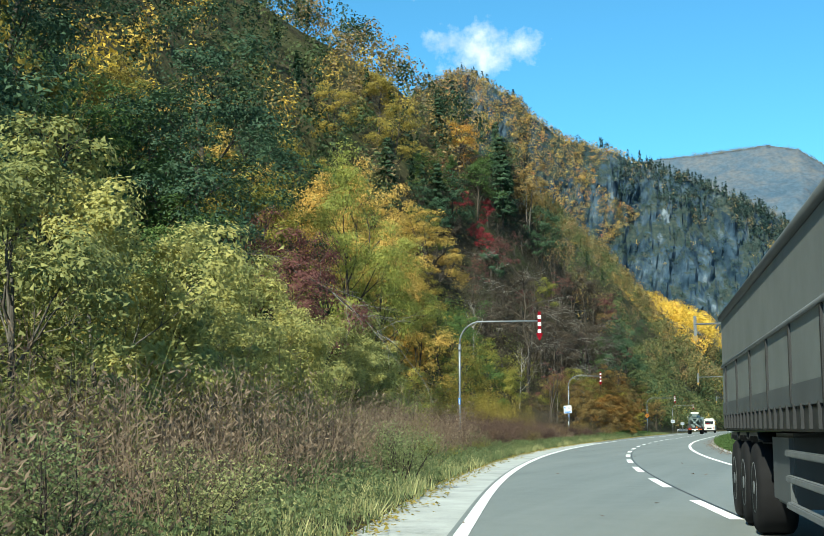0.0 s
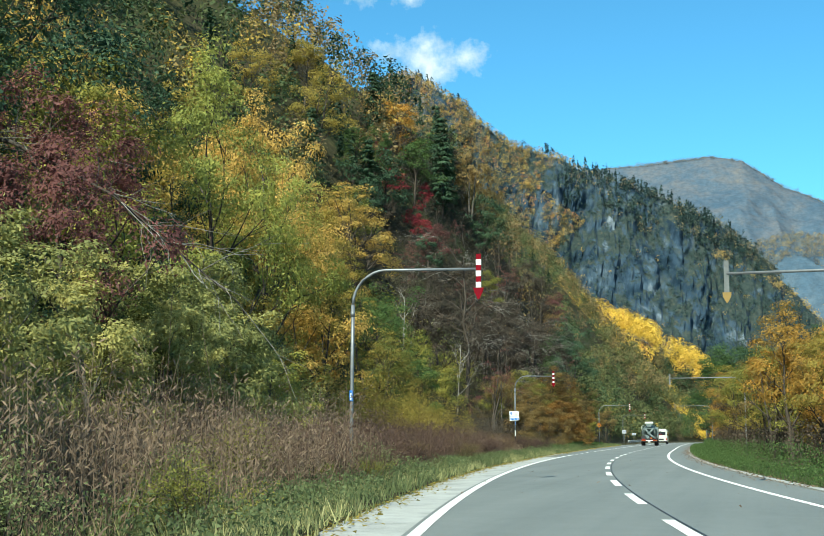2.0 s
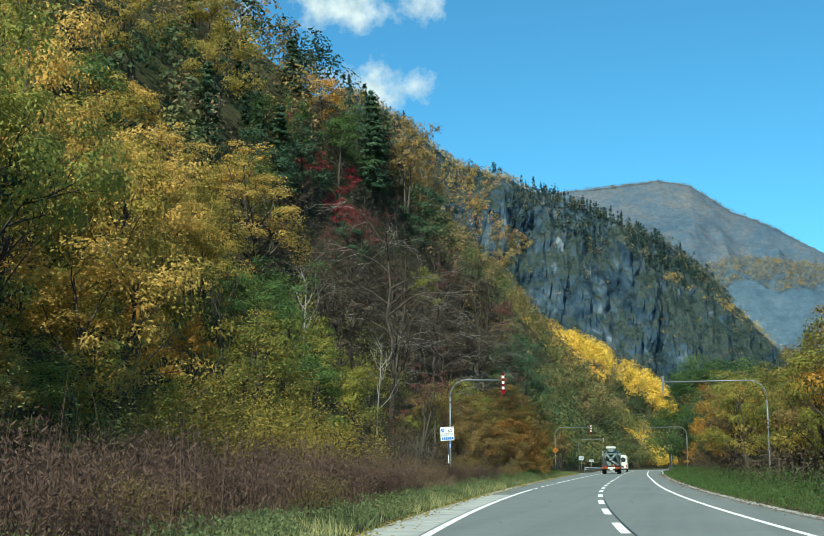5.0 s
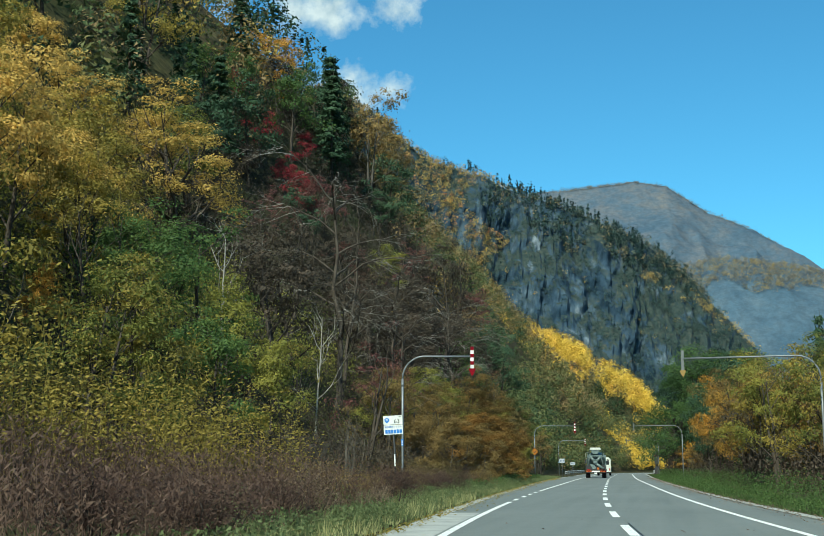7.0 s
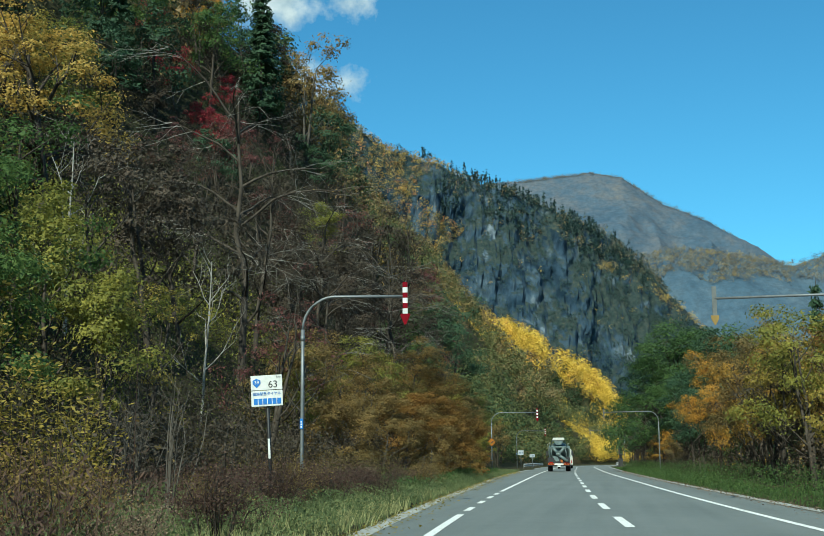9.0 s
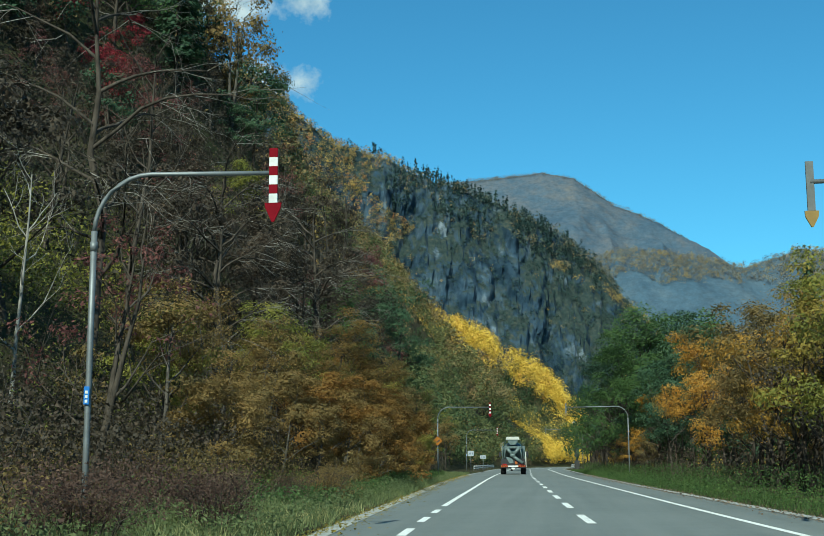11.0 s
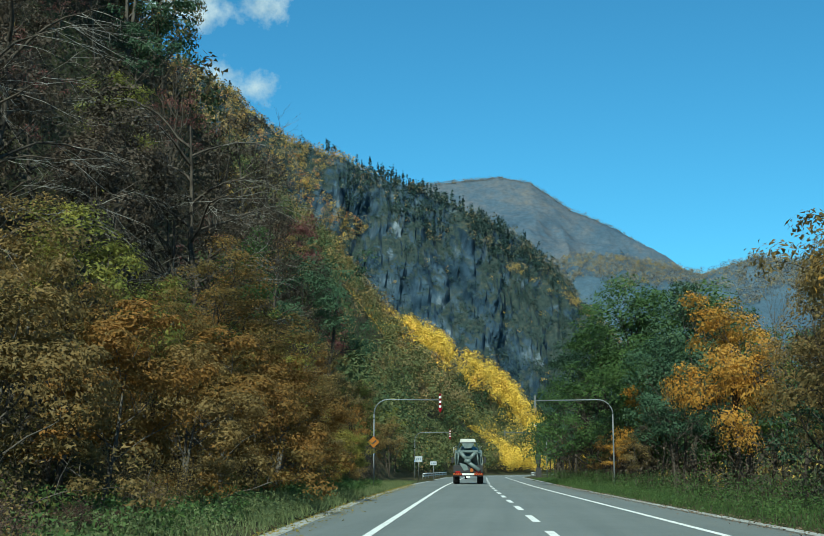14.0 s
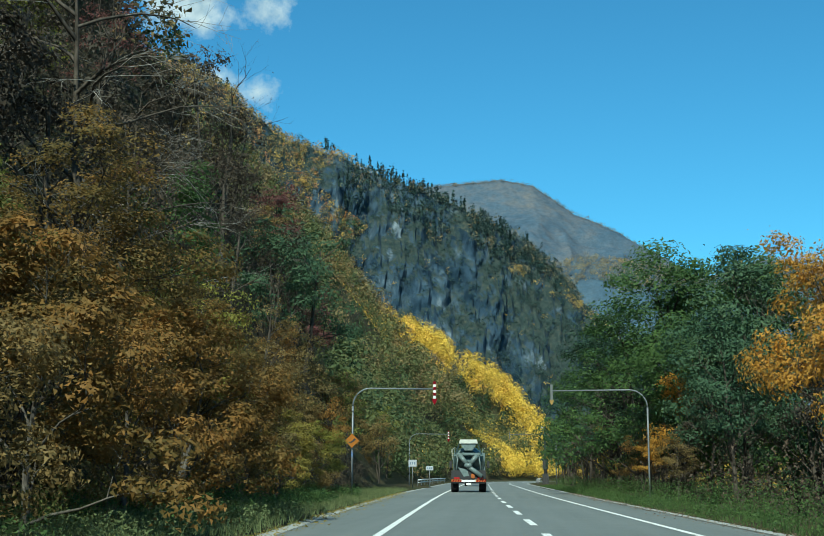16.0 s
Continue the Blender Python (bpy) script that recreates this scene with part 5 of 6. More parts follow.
def thicket(name, label, category, count, spot, tall, size, mat, stems=0, slim=0.6, lift=0.35, stalks=0, droop=0.3):
    """Brush as a mass: leaves stacked up to the given height over spots on the ground, with upright stems."""
    pts = []
    while len(pts) < count:
        p = spot()
        if p:
            pts.append(p)
    a = np.array(pts)
    if stalks:
        return stalked(name, label, category, a, tall, size, mat, stalks, slim, droop)
    clump = np.array([0.55 + 0.45 * noise.noise(Vector((x / 1.7, y / 1.7, 1.0))) + 0.25 * noise.noise(Vector((x / 0.5, y / 0.5, 4.0))) for x, y in a[:, :2]])
    top = tall * np.clip(clump + 0.25, 0.25, 1.25)
    cen = a.copy()
    cen[:, 2] += top * rng.uniform(0.03, 1.0, len(a)) ** 0.75
    q = [leaves(cen, size, lift + 0.2, slim, loose=0.75)]
    if stems:
        b = a[rng.integers(0, len(a), stems)]
        t = tall * rng.uniform(0.4, 1.2, (stems, 1))
        lean = rng.normal(size=(stems, 3)) * np.array([0.3, 0.3, 0]) * t
        up = np.array([0, 0, 1.0]) * t
        w = unit(np.cross(lean + up, rng.normal(size=(stems, 3)))) * 0.007
        q.append(np.stack([b - w, b + w, b + lean + up], 1))
    return tagged(new(name, quads_mesh(name, np.concatenate(q), mat)), label, category, kind="stuff")


def strip(y0, y1, s0, s1, clump=0.0, scale=4.0):
    """Spots between two offsets (numbers, or functions of y) left of the centre line, in loose patches."""
    def spot():
        y = rng.uniform(y0, y1)
        a, b = (f(y) if callable(f) else f for f in (s0, s1))
        x = road_x(y) - rng.uniform(min(a, b), max(a, b))
        if clump and noise.noise(Vector((x / scale, y / scale, 7.7 + clump))) < clump - 0.5:
            return None
        return (x, y, height(x, y))
    return spot


edge = lambda y: lerp(LEFT_EDGE, y)
foot = lambda y: lerp(FOOT, y)
thicket("dark_brush", "dark reddish-brown dead brush beside the road", "brush", 3900, strip(-108, -61, lambda y: edge(y) + 1.0, lambda y: foot(y) - 1.0), 1.5, 0.046, LEAF["umber"], slim=0.22, stalks=34, droop=0.9)
thicket("low_brush", "low faded brown brush and weeds beside the road", "brush", 13000, strip(-63, -34, lambda y: edge(y) + 1.5, lambda y: foot(y) - 1.0, 0.46, 3.0), 0.75, 0.034, LEAF["umber"], 1500)
# Dark leaf colour stands for the shade under the trees.
thicket("shade_brush", "undergrowth with the trees' shade put into its leaf colour", "brush", 34000, strip(-66, -18, lambda y: foot(y) - 3.5, lambda y: foot(y) + 3.0), 2.4, 0.055, LEAF["deep"], 800)
thicket("dry_brush", "tall rust-brown dead knotweed and brush beside the road", "brush", 3300, strip(-146, -102, lambda y: edge(y) + 1.1, lambda y: foot(y) - 3.0), 1.75, 0.046, LEAF["rust"], slim=0.2, stalks=36, droop=0.9)
thicket("bare_stalks", "thin bare stalks among the dead brush", "brush", 900, strip(-146, -60, lambda y: edge(y) + 1.1, lambda y: foot(y)), 2.3, 0.03, LEAF["umber"], slim=0.3, stalks=6, droop=0.2)
thicket("green_brush", "green and yellowing tall weeds among the dead brush", "brush", 520, strip(-146, -84, lambda y: foot(y) - 6.0, lambda y: foot(y) + 0.0, 0.5), 3.0, 0.05, LEAF["willow"], slim=0.26, stalks=70)
thicket("yellow_brush", "yellow-green saplings behind the dead brush", "brush", 900, strip(-146, -62, lambda y: foot(y) - 4, lambda y: foot(y) + 5.0, 0.45), 3.4, 0.05, LEAF["olive"], slim=0.36, stalks=60)
thicket("olive_saplings", "sunlit olive-yellow saplings behind the dead brush", "brush", 520, strip(-74, -51, lambda y: foot(y) - 5.5, lambda y: foot(y) + 0.5, 0.46, 3.0), 3.6, 0.055, LEAF["ochre"], slim=0.4, stalks=64)
thicket("lime_brush", "pale yellow-green saplings behind the dead brush", "brush", 560, strip(-142, -80, lambda y: foot(y) - (8.0 if y < -121 else 5.0), lambda y: foot(y) + 2.0, 0.44, 5.0), 3.2, 0.048, LEAF["willow"], slim=0.3, stalks=80)
thicket("slope_scrub", "low mixed scrub under the trees of the hillside", "brush", 50000, strip(-140, 0, lambda y: foot(y), lambda y: foot(y) + 12), 2.4, 0.055, LEAF["olive"], 300)
thicket("slope_scrub_brown", "low scrub under the trees of the hillside, shade put into its colour", "brush", 70000, strip(-40, 70, lambda y: foot(y) - 1.5, lambda y: foot(y) + 7), 2.2, 0.044, LEAF["deep"], 500)
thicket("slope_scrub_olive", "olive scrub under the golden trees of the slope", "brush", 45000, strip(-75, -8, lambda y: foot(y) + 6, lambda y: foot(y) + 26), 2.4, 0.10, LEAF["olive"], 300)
thicket("slope_scrub_dark", "scrub under the bare trees of the slope, shade put into its colour", "brush", 60000, strip(-12, 75, lambda y: foot(y) + 5, lambda y: foot(y) + 27), 2.6, 0.11, LEAF["deep"], 300)
thicket("pink_brush", "faded pinkish-brown brush beside the road", "brush", 4000, strip(-42, -35, lambda y: edge(y) + 1.6, lambda y: edge(y) + 4.6), 1.1, 0.034, LEAF["umber"], 120)
thicket("yellow_weeds", "yellow weeds at the foot of the trees", "brush", 17000, strip(-34, 40, lambda y: edge(y) + 2.2, lambda y: foot(y) + 1.0, 0.5, 3.0), 0.9, 0.035, LEAF["olive"], 900)


def grass(name, label, count, spot, tall, mat):
    pts = []
    while len(pts) < count:
        p = spot()
        if p:
            pts.append(p)
    b = np.array(pts)
    t = tall * rng.uniform(0.35, 1.2, (count, 1)) * np.array([0.8 + 0.6 * noise.noise(Vector((x / 1.3, y / 1.3, 9.0))) for x, y in b[:, :2]])[:, None]
    lean = rng.normal(size=(count, 3)) * np.array([0.35, 0.35, 0]) * t
    up = np.array([0, 0, 1.0]) * t
    w = unit(np.cross(lean + up, rng.normal(size=(count, 3)))) * rng.uniform(0.006, 0.014, (count, 1))
    q = np.stack([b - w, b + w, b + lean + up], 1)
    return tagged(new(name, quads_mesh(name, q, mat)), label, "grass", kind="stuff")


grass("pale_grass", "long pale grass along the road edge", 9000, strip(-146, -28, lambda y: edge(y) - 0.05, lambda y: edge(y) + 1.5, 0.52, 1.6), 0.34, LEAF["straw"])
grass("green_grass", "green grass along the road edge", 40000, strip(-146, 70, lambda y: edge(y) - 0.05, lambda y: edge(y) + 2.4), 0.27, LEAF["grass"])
grass("meadow_grass", "low olive and tan grass beside the road", 34000, strip(-66, -28, lambda y: edge(y) + 1.0, lambda y: foot(y) - 0.5), 0.36, LEAF["grass"])
thicket("verge_weeds", "low leafy weeds along the road edge", "weeds", 60000, strip(-146, 10, lambda y: edge(y) + 0.1, lambda y: edge(y) + (2.4 if y < -92 or y > -62 else 1.2), 0.42, 1.4), 0.5, 0.03, LEAF["grass"], 2500)
right = lambda lo, hi: strip(-100, 120, lambda y: -lerp(RIGHT_EDGE, y) - lo, lambda y: -lerp(RIGHT_EDGE, y) - hi)
grass("right_grass", "short green grass along the road edge", 22000, right(0.05, 1.7), 0.24, LEAF["green"])
thicket("right_weeds", "uneven leafy weeds and dry stalks at the road edge", "weeds", 26000, strip(-100, 70, lambda y: -lerp(RIGHT_EDGE, y) + 0.12, lambda y: -lerp(RIGHT_EDGE, y) - 1.9, 0.46, 1.3), 0.5, 0.032, LEAF["green"], 900)
thicket("right_litter", "dry leaves and grit along the shoulder", "leaves", 5000, lambda: (lambda y, d: (road_x(y) + lerp(RIGHT_EDGE, y) - 0.15 + 0.3 * d, y, 0.035))(rng.uniform(-100, 60), rng.normal()), 0.02, 0.04, LEAF["rust"], lift=3.0)
thicket("right_brush", "low green and brown brush beside the road", "brush", 46000, right(1.3, 6.5), 1.0, 0.036, LEAF["green"], 800)
thicket("right_brush_brown", "low reddish-brown brush beside the road", "brush", 30000, right(2.6, 9.5), 2.3, 0.065, LEAF["deep"], 1500)


thicket("orange_brush", "brownish-orange leafy shrubs under the roadside trees", "brush", 26000, strip(-36, 8, lambda y: edge(y) + 2.6, lambda y: foot(y) + 1.5, 0.5, 3.0), 1.5, 0.032, LEAF["brown"], 500)
thicket("leafy_weeds", "green leafy weeds under the roadside trees", "weeds", 26000, strip(-36, 40, lambda y: edge(y) + 0.6, lambda y: edge(y) + 4.2, 0.46, 2.0), 0.6, 0.04, LEAF["green"], 500)


# single bushes at the edge of the verge
for i in range(46):
    y = -144 + 2.9 * i + rng.uniform(-1.2, 1.2)
    s = edge(y) + rng.uniform(0.9, 2.4) + (1.6 if -131 < y < -122 else 0.0)
    col = str(rng.choice(("grass", "straw", "rust", "grass", "olive") if y < -94 else ("rust", "umber", "umber", "brown")))
    words = {"grass": "low leafy green bush on the verge", "straw": "pale seeding weeds on the verge", "rust": "dead rust-brown weeds on the verge", "olive": "low yellowing bush on the verge", "brown": "low brown bush on the verge", "umber": "dead brown weeds on the verge"}[col]
    plant(BUSH, col, road_x(y) - s, y, rng.uniform(0.6, 1.25), words, "bush", "shrub", "bushes on the verge", parts=("stem", "foliage"), squash=1.15)


for x, y, h in ((7.3, -126.3, 1.15), (6.4, -124.4, 0.95), (6.3, -127.6, 0.6)):
    plant(BUSH, "grass", x, y, h, "soft rounded green bush on the verge", "bush", "shrub", "bushes on the verge", parts=("stem", "foliage"), squash=1.1)


BARE_BUSH = [bush_kind(99, 1.8, 1.3, 14, 0.03, stems=9, thick=0.011)]
for x, y, h in ((-3.9, -52.8, 3.1), (-6.2, -49.5, 2.8), (-5.2, -51.5, 2.6), (-8.8, -42.5, 3.6), (-7.6, -38.0, 3.0)):
    plant(BARE_BUSH, "brown", x, y, h, "pale leafless shrub with many upright branches", "bush", "shrub", "bare shrubs", BARK_GREY, ("stem", "foliage"))


def litter_spot():
    y = rng.uniform(-146, 60)
    s = -lerp(LEFT_EDGE, y) + abs(rng.normal()) * (0.25 if y < -56 else 0.4) - 0.1
    return (road_x(y) + s, y, 0.012)


def road_spot():
    y = rng.uniform(-146, -60)
    return (road_x(y) + rng.uniform(-3.6, 3.2), y, 0.012)


thicket("road_leaves", "a few dry leaves scattered on the road", "leaves", 60, road_spot, 0.02, 0.05, LEAF["rust"], lift=3.0)
thicket("fallen_leaves", "fallen dry leaves along the shoulder", "leaves", 7000, litter_spot, 0.03, 0.045, LEAF["ochre"], lift=3.0)

# ---- things ----
def part(name, bm, mat, parent, label=""):
    me = bpy.data.meshes.new(name)
    bm.to_mesh(me)
    bm.free()
    me.materials.append(mat)
    ob = new(name, me)
    ob.parent = parent
    if label:
        ob["label"] = label
    return ob


def block(x0, x1, y0, y1, z0, z1, bevel=0.02, bm=None):
    bm2 = bmesh.new()
    bmesh.ops.create_cube(bm2, size=1)
    for v in bm2.verts:
        v.co = Vector((x0 + (v.co.x + 0.5) * (x1 - x0), y0 + (v.co.y + 0.5) * (y1 - y0), z0 + (v.co.z + 0.5) * (z1 - z0)))
    if bevel:
        bmesh.ops.bevel(bm2, geom=bm2.edges[:], offset=bevel, segments=2, affect="EDGES")
    return bm2


def rod(path, radius, sides=8):
    wood = Wood()
    wood.limb(path, [radius] * len(path) if not isinstance(radius, list) else radius, sides)
    bm = bmesh.new()
    vs = [bm.verts.new(v) for v in wood.v]
    for f in wood.f:
        bm.faces.new([vs[i] for i in f])
    bm.faces.new([vs[i] for i in range(sides - 1, -1, -1)])
    bm.faces.new(vs[-sides:])
    for f in bm.faces:
        f.smooth = True
    return bm


def prism(outline, y0, y1):
    """A plate with the given x, z outline between two depths."""
    bm = bmesh.new()
    a = [bm.verts.new((x, y0, z)) for x, z in outline]
    b = [bm.verts.new((x, y1, z)) for x, z in outline]
    n = len(outline)
    bm.faces.new(a)
    bm.faces.new(b[::-1])
    for i in range(n):
        bm.faces.new((a[i], b[i], b[(i + 1) % n], a[(i + 1) % n]))
    bmesh.ops.recalc_face_normals(bm, faces=bm.faces[:])
    return bm


DULL_GREY = plain("weathered_grey", (0.13, 0.14, 0.14), 0.7, 0.0, 0.3, spec=0.2)
DULL = plain("dull_plate", (0.22, 0.14, 0.03), 0.6)


def edge_marker(x, y, arm, top=6.0, mirrored=False):
    """A snow-season edge marker: a bent pole whose arm reaches over the verge and holds a striped arrow that points down."""
    sgn = -1 if mirrored else 1
    root = tagged(new("edge_marker"), "tall bent steel pole with a small dull yellow arrow" if mirrored else "tall bent steel pole with a red and white arrow marker", "road marker", "edge markers")
    root.location = (x, y, 0)
    z0 = height(x, y) - 0.3
    bend = [(sgn * 0.9 * (1 - math.cos(a)), 0, top - 0.83 + 0.9 * math.sin(a)) for a in [i * math.pi / 2 / 8 for i in range(9)]]
    part("pole", rod([(0, 0, z0), (0, 0, 1.5), (0, 0, 3.0)] + bend[:1], 0.05, 10), STEEL, root)
    part("arm", rod(bend + [(sgn * arm, 0, top + 0.03)], 0.037, 10), STEEL, root)
    ax = sgn * arm
    if mirrored:
        plate = part("arrow", prism([(ax - 0.06, top + 0.36), (ax + 0.06, top + 0.36), (ax + 0.06, top - 0.44), (ax - 0.06, top - 0.44)], -0.02, 0.02), DULL_GREY, root, "grey back of the arrow plate")
        part("arrow_head", prism([(ax - 0.11, top - 0.44), (ax + 0.11, top - 0.44), (ax + 0.10, top - 0.54), (ax + 0.015, top - 0.7), (ax - 0.015, top - 0.7), (ax - 0.10, top - 0.54)], -0.018, 0.018), DULL, plate, "small dull yellow arrow head")
        return root
    hi, lo, w, hw = top + 0.42, top - 0.46, 0.068, 0.135
    head = [(ax - hw, lo), (ax + hw, lo), (ax + hw * 0.9, lo - 0.08), (ax + 0.02, lo - 0.3), (ax - 0.02, lo - 0.3), (ax - hw * 0.9, lo - 0.08)]
    arrow = part("arrow", prism([(ax - w, hi), (ax + w, hi), (ax + w, lo), *head[1:], head[0], (ax - w, lo)], -0.018, 0.018), DULL, root, "dull grey arrow plate")
    for k in range(6):
        z1, z2 = hi - (hi - lo) / 6 * k, hi - (hi - lo) / 6 * (k + 1) + 0.003
        part("band", prism([(ax - w, z1), (ax + w, z1), (ax + w, z2), (ax - w, z2)], sgn * -0.05, sgn * -0.022),
             RED_FILM if k % 2 == 0 else WHITE_FILM, arrow, "red reflective band" if k % 2 == 0 else "white reflective band")
    part("arrow_head", prism(head, sgn * -0.05, sgn * -0.022), RED_FILM, arrow, "red arrow head that points down")
    part("pole_collar", rod([(0, 0, top - 1.15), (0, 0, top - 1.0)], 0.06, 10), STEEL, root)
    plate = part("number_plate", block(-0.045, 0.045, -0.075, -0.06, 2.08, 2.36, 0.005), BLUE_FILM, root, "small blue plate with white marks")
    for k in range(3):
        part("bar", block(-0.022, 0.022, -0.08, -0.0755, 2.11 + 0.07 * k, 2.155 + 0.07 * k, 0), WHITE_FILM, plate)
    return root


for x, y, arm, top, flip in ((1.3, -99.6, 3.4, 5.45, False), (-4.6, -40.2, 2.9, 5.65, False), (-6.5, 38.6, 4.2, 5.5, False), (-9.0, 107.0, 4.2, 5.5, False),
                             (15.9, -99.2, 5.0, 5.2, True), (12.0, -39.1, 5.3, 5.5, True), (8.6, 40.0, 4.9, 5.5, True), (6.6, 107.0, 4.9, 5.5, True)):
    edge_marker(x, y, arm, top, flip)


# ---- vehicles ----
def along_road(y, s):
    """A pose on the road at an offset from the centre line, facing along it."""
    turn = math.degrees(math.atan(road_x(y + 0.5) - road_x(y - 0.5)))
    return pose(road_x(y) + s, y, 0.006, 0, 0, -turn)


def lathe(profile, sides=24, axis="y"):
    """A turned body from (distance along, radius) pairs."""
    bm = bmesh.new()
    rings = []
    for d, r in profile:
        ring = []
        for k in range(sides):
            a = 2 * math.pi * k / sides
            u, w = math.cos(a) * r, math.sin(a) * r
            ring.append(bm.verts.new((u, d, w) if axis == "y" else (d, u, w) if axis == "x" else (u, w, d)))
        rings.append(ring)
    for a, b in zip(rings, rings[1:]):
        for k in range(sides):
            bm.faces.new((a[k], a[(k + 1) % sides], b[(k + 1) % sides], b[k]))
    bm.faces.new(rings[0][::-1])
    bm.faces.new(rings[-1])
    bmesh.ops.recalc_face_normals(bm, faces=bm.faces[:])
    for f in bm.faces:
        f.smooth = len(f.verts) == 4
    return bm


def moved(bm, *args):
    bm.transform(pose(*args))
    return bm


def wheel(root, x, y, r, wide, side):
    """A wheel whose tyre and rim are parts of it; side is the outer face."""
    w = part("wheel", moved(lathe([(-wide * 0.3, r * 0.35), (wide * 0.3, r * 0.35)], 16, "x"), x, y, r), BLACK, root)
    prof = [(-wide / 2, r * 0.58), (-wide / 2, r * 0.9), (-wide * 0.42, r * 0.98), (-wide * 0.3, r), (wide * 0.3, r), (wide * 0.42, r * 0.98), (wide / 2, r * 0.9), (wide / 2, r * 0.58)]
    part("tyre", moved(lathe(prof, 28, "x"), x, y, r), RUBBER, w)
    part("rim", moved(lathe([(wide * 0.30 * side, r * 0.57), (wide * 0.51 * side, r * 0.55), (wide * 0.44 * side, r * 0.4), (wide * 0.40 * side, r * 0.16), (wide * 0.52 * side, r * 0.14)], 20, "x"), x, y, r), STEEL, w)
    return w


def slab(outline, x0, x1):
    """A body with a side outline of (y, z) between two widths."""
    bm = bmesh.new()
    a = [bm.verts.new((x0, y, z)) for y, z in outline]
    b = [bm.verts.new((x1, y, z)) for y, z in outline]
    n = len(outline)
    bm.faces.new(a)
    bm.faces.new(b[::-1])
    for i in range(n):
        bm.faces.new((a[i], b[i], b[(i + 1) % n], a[(i + 1) % n]))
    bmesh.ops.recalc_face_normals(bm, faces=bm.faces[:])
    bmesh.ops.bevel(bm, geom=bm.edges[:], offset=0.04, segments=2, affect="EDGES")
    return bm


def mixer_truck(m):
    root = tagged(new("mixer_truck"), "grey-green concrete mixer truck seen from behind on the road", "truck")
    root.matrix_world = m
    part("chassis", block(-0.45, 0.45, 0.2, 7.6, 0.75, 1.05), BLACK, root)
    for sx in (-1, 1):
        for y in (1.25, 2.55, 6.5):
            wheel(root, sx * (1.0 if y < 5 else 1.05), y, 0.5, 0.52 if y < 5 else 0.3, sx)
        part("mudguard", slab([(0.45, 1.12), (0.6, 1.3), (3.2, 1.3), (3.35, 1.12), (3.25, 1.1), (3.15, 1.22), (0.7, 1.22), (0.55, 1.1)], sx * 0.72 if sx > 0 else -1.24, 1.24 if sx > 0 else -0.72), DARK_TEAL, root)
        part("ladder_rail", rod([(sx * 1.02 - 0.0, 0.3, 1.35), (sx * 1.05, 0.45, 2.4), (sx * 1.0, 0.7, 3.1)], 0.025, 6), PALE_STEEL, root)
        part("side_tank", moved(lathe([(0, 0.05), (0.02, 0.26), (1.1, 0.26), (1.12, 0.05)], 18), sx * 0.95, 3.6, 0.95), PALE_STEEL, root)
        lamp = part("tail_lamp", block(sx * 0.84 - 0.2, sx * 0.84 + 0.2, -0.04, 0.06, 0.93, 1.05, 0.01), LAMP_RED, root, "red tail lamp")
        board = part("warning_board", block(sx * 0.86 - 0.36, sx * 0.86 + 0.36, -0.05, 0.0, 0.72, 0.9, 0.005), AMBER, root, "orange and red striped warning board")
        for k in range(4):
            x = sx * 0.86 - 0.3 + 0.18 * k
            part("stripe", prism([(x, 0.73), (x + 0.08, 0.73), (x + 0.16, 0.89), (x + 0.08, 0.89)], -0.054, -0.051), RED_FILM, board)
        part("mirror", block(sx * 1.45 - 0.1, sx * 1.45 + 0.1, 7.35, 7.45, 1.75, 2.3, 0.03), BLACK, root)
        part("mirror_arm", rod([(sx * 1.2, 7.3, 2.35), (sx * 1.45, 7.4, 2.3)], 0.02, 6), BLACK, root)
    part("rear_frame", block(-1.22, 1.22, 0.03, 0.35, 0.92, 1.55, 0.03), BLACK, root, "black rear frame")
    part("bumper", block(-0.5, 0.5, -0.06, 0.06, 0.72, 0.88, 0.01), WHITE_FILM, root, "pale bumper bar")
    part("bumper_bar", block(-1.22, 1.22, 0.0, 0.12, 0.62, 0.74, 0.02), BLACK, root)
    drum = part("drum", moved(lathe([(0.55, 0.52), (0.75, 0.62), (2.3, 1.12), (3.4, 1.16), (4.7, 0.92), (5.4, 0.62), (5.55, 0.3)], 32), 0, 0, 2.55, -9), DRUM_GREEN, root, "grey-green mixing drum")
    for y, r in ((1.6, 0.93), (2.9, 1.17), (4.3, 1.03)):
        part("drum_band", moved(lathe([(y - 0.05, r - 0.05), (y - 0.03, r + 0.02), (y + 0.03, r + 0.02), (y + 0.05, r - 0.05)], 32), 0, 0, 2.55, -9), PALE_STEEL, drum)
    part("hopper", prism([(-0.62, 3.62), (0.62, 3.62), (0.5, 3.3), (0.28, 2.95), (-0.28, 2.95), (-0.5, 3.3)], 0.2, 0.95), PALE_STEEL, root, "pale grey feed hopper")
    part("hopper_rim", prism([(-0.60, 3.72), (0.60, 3.72), (0.68, 3.44), (-0.68, 3.44)], 0.1, 1.1), CREAM, root, "cream hopper rim")
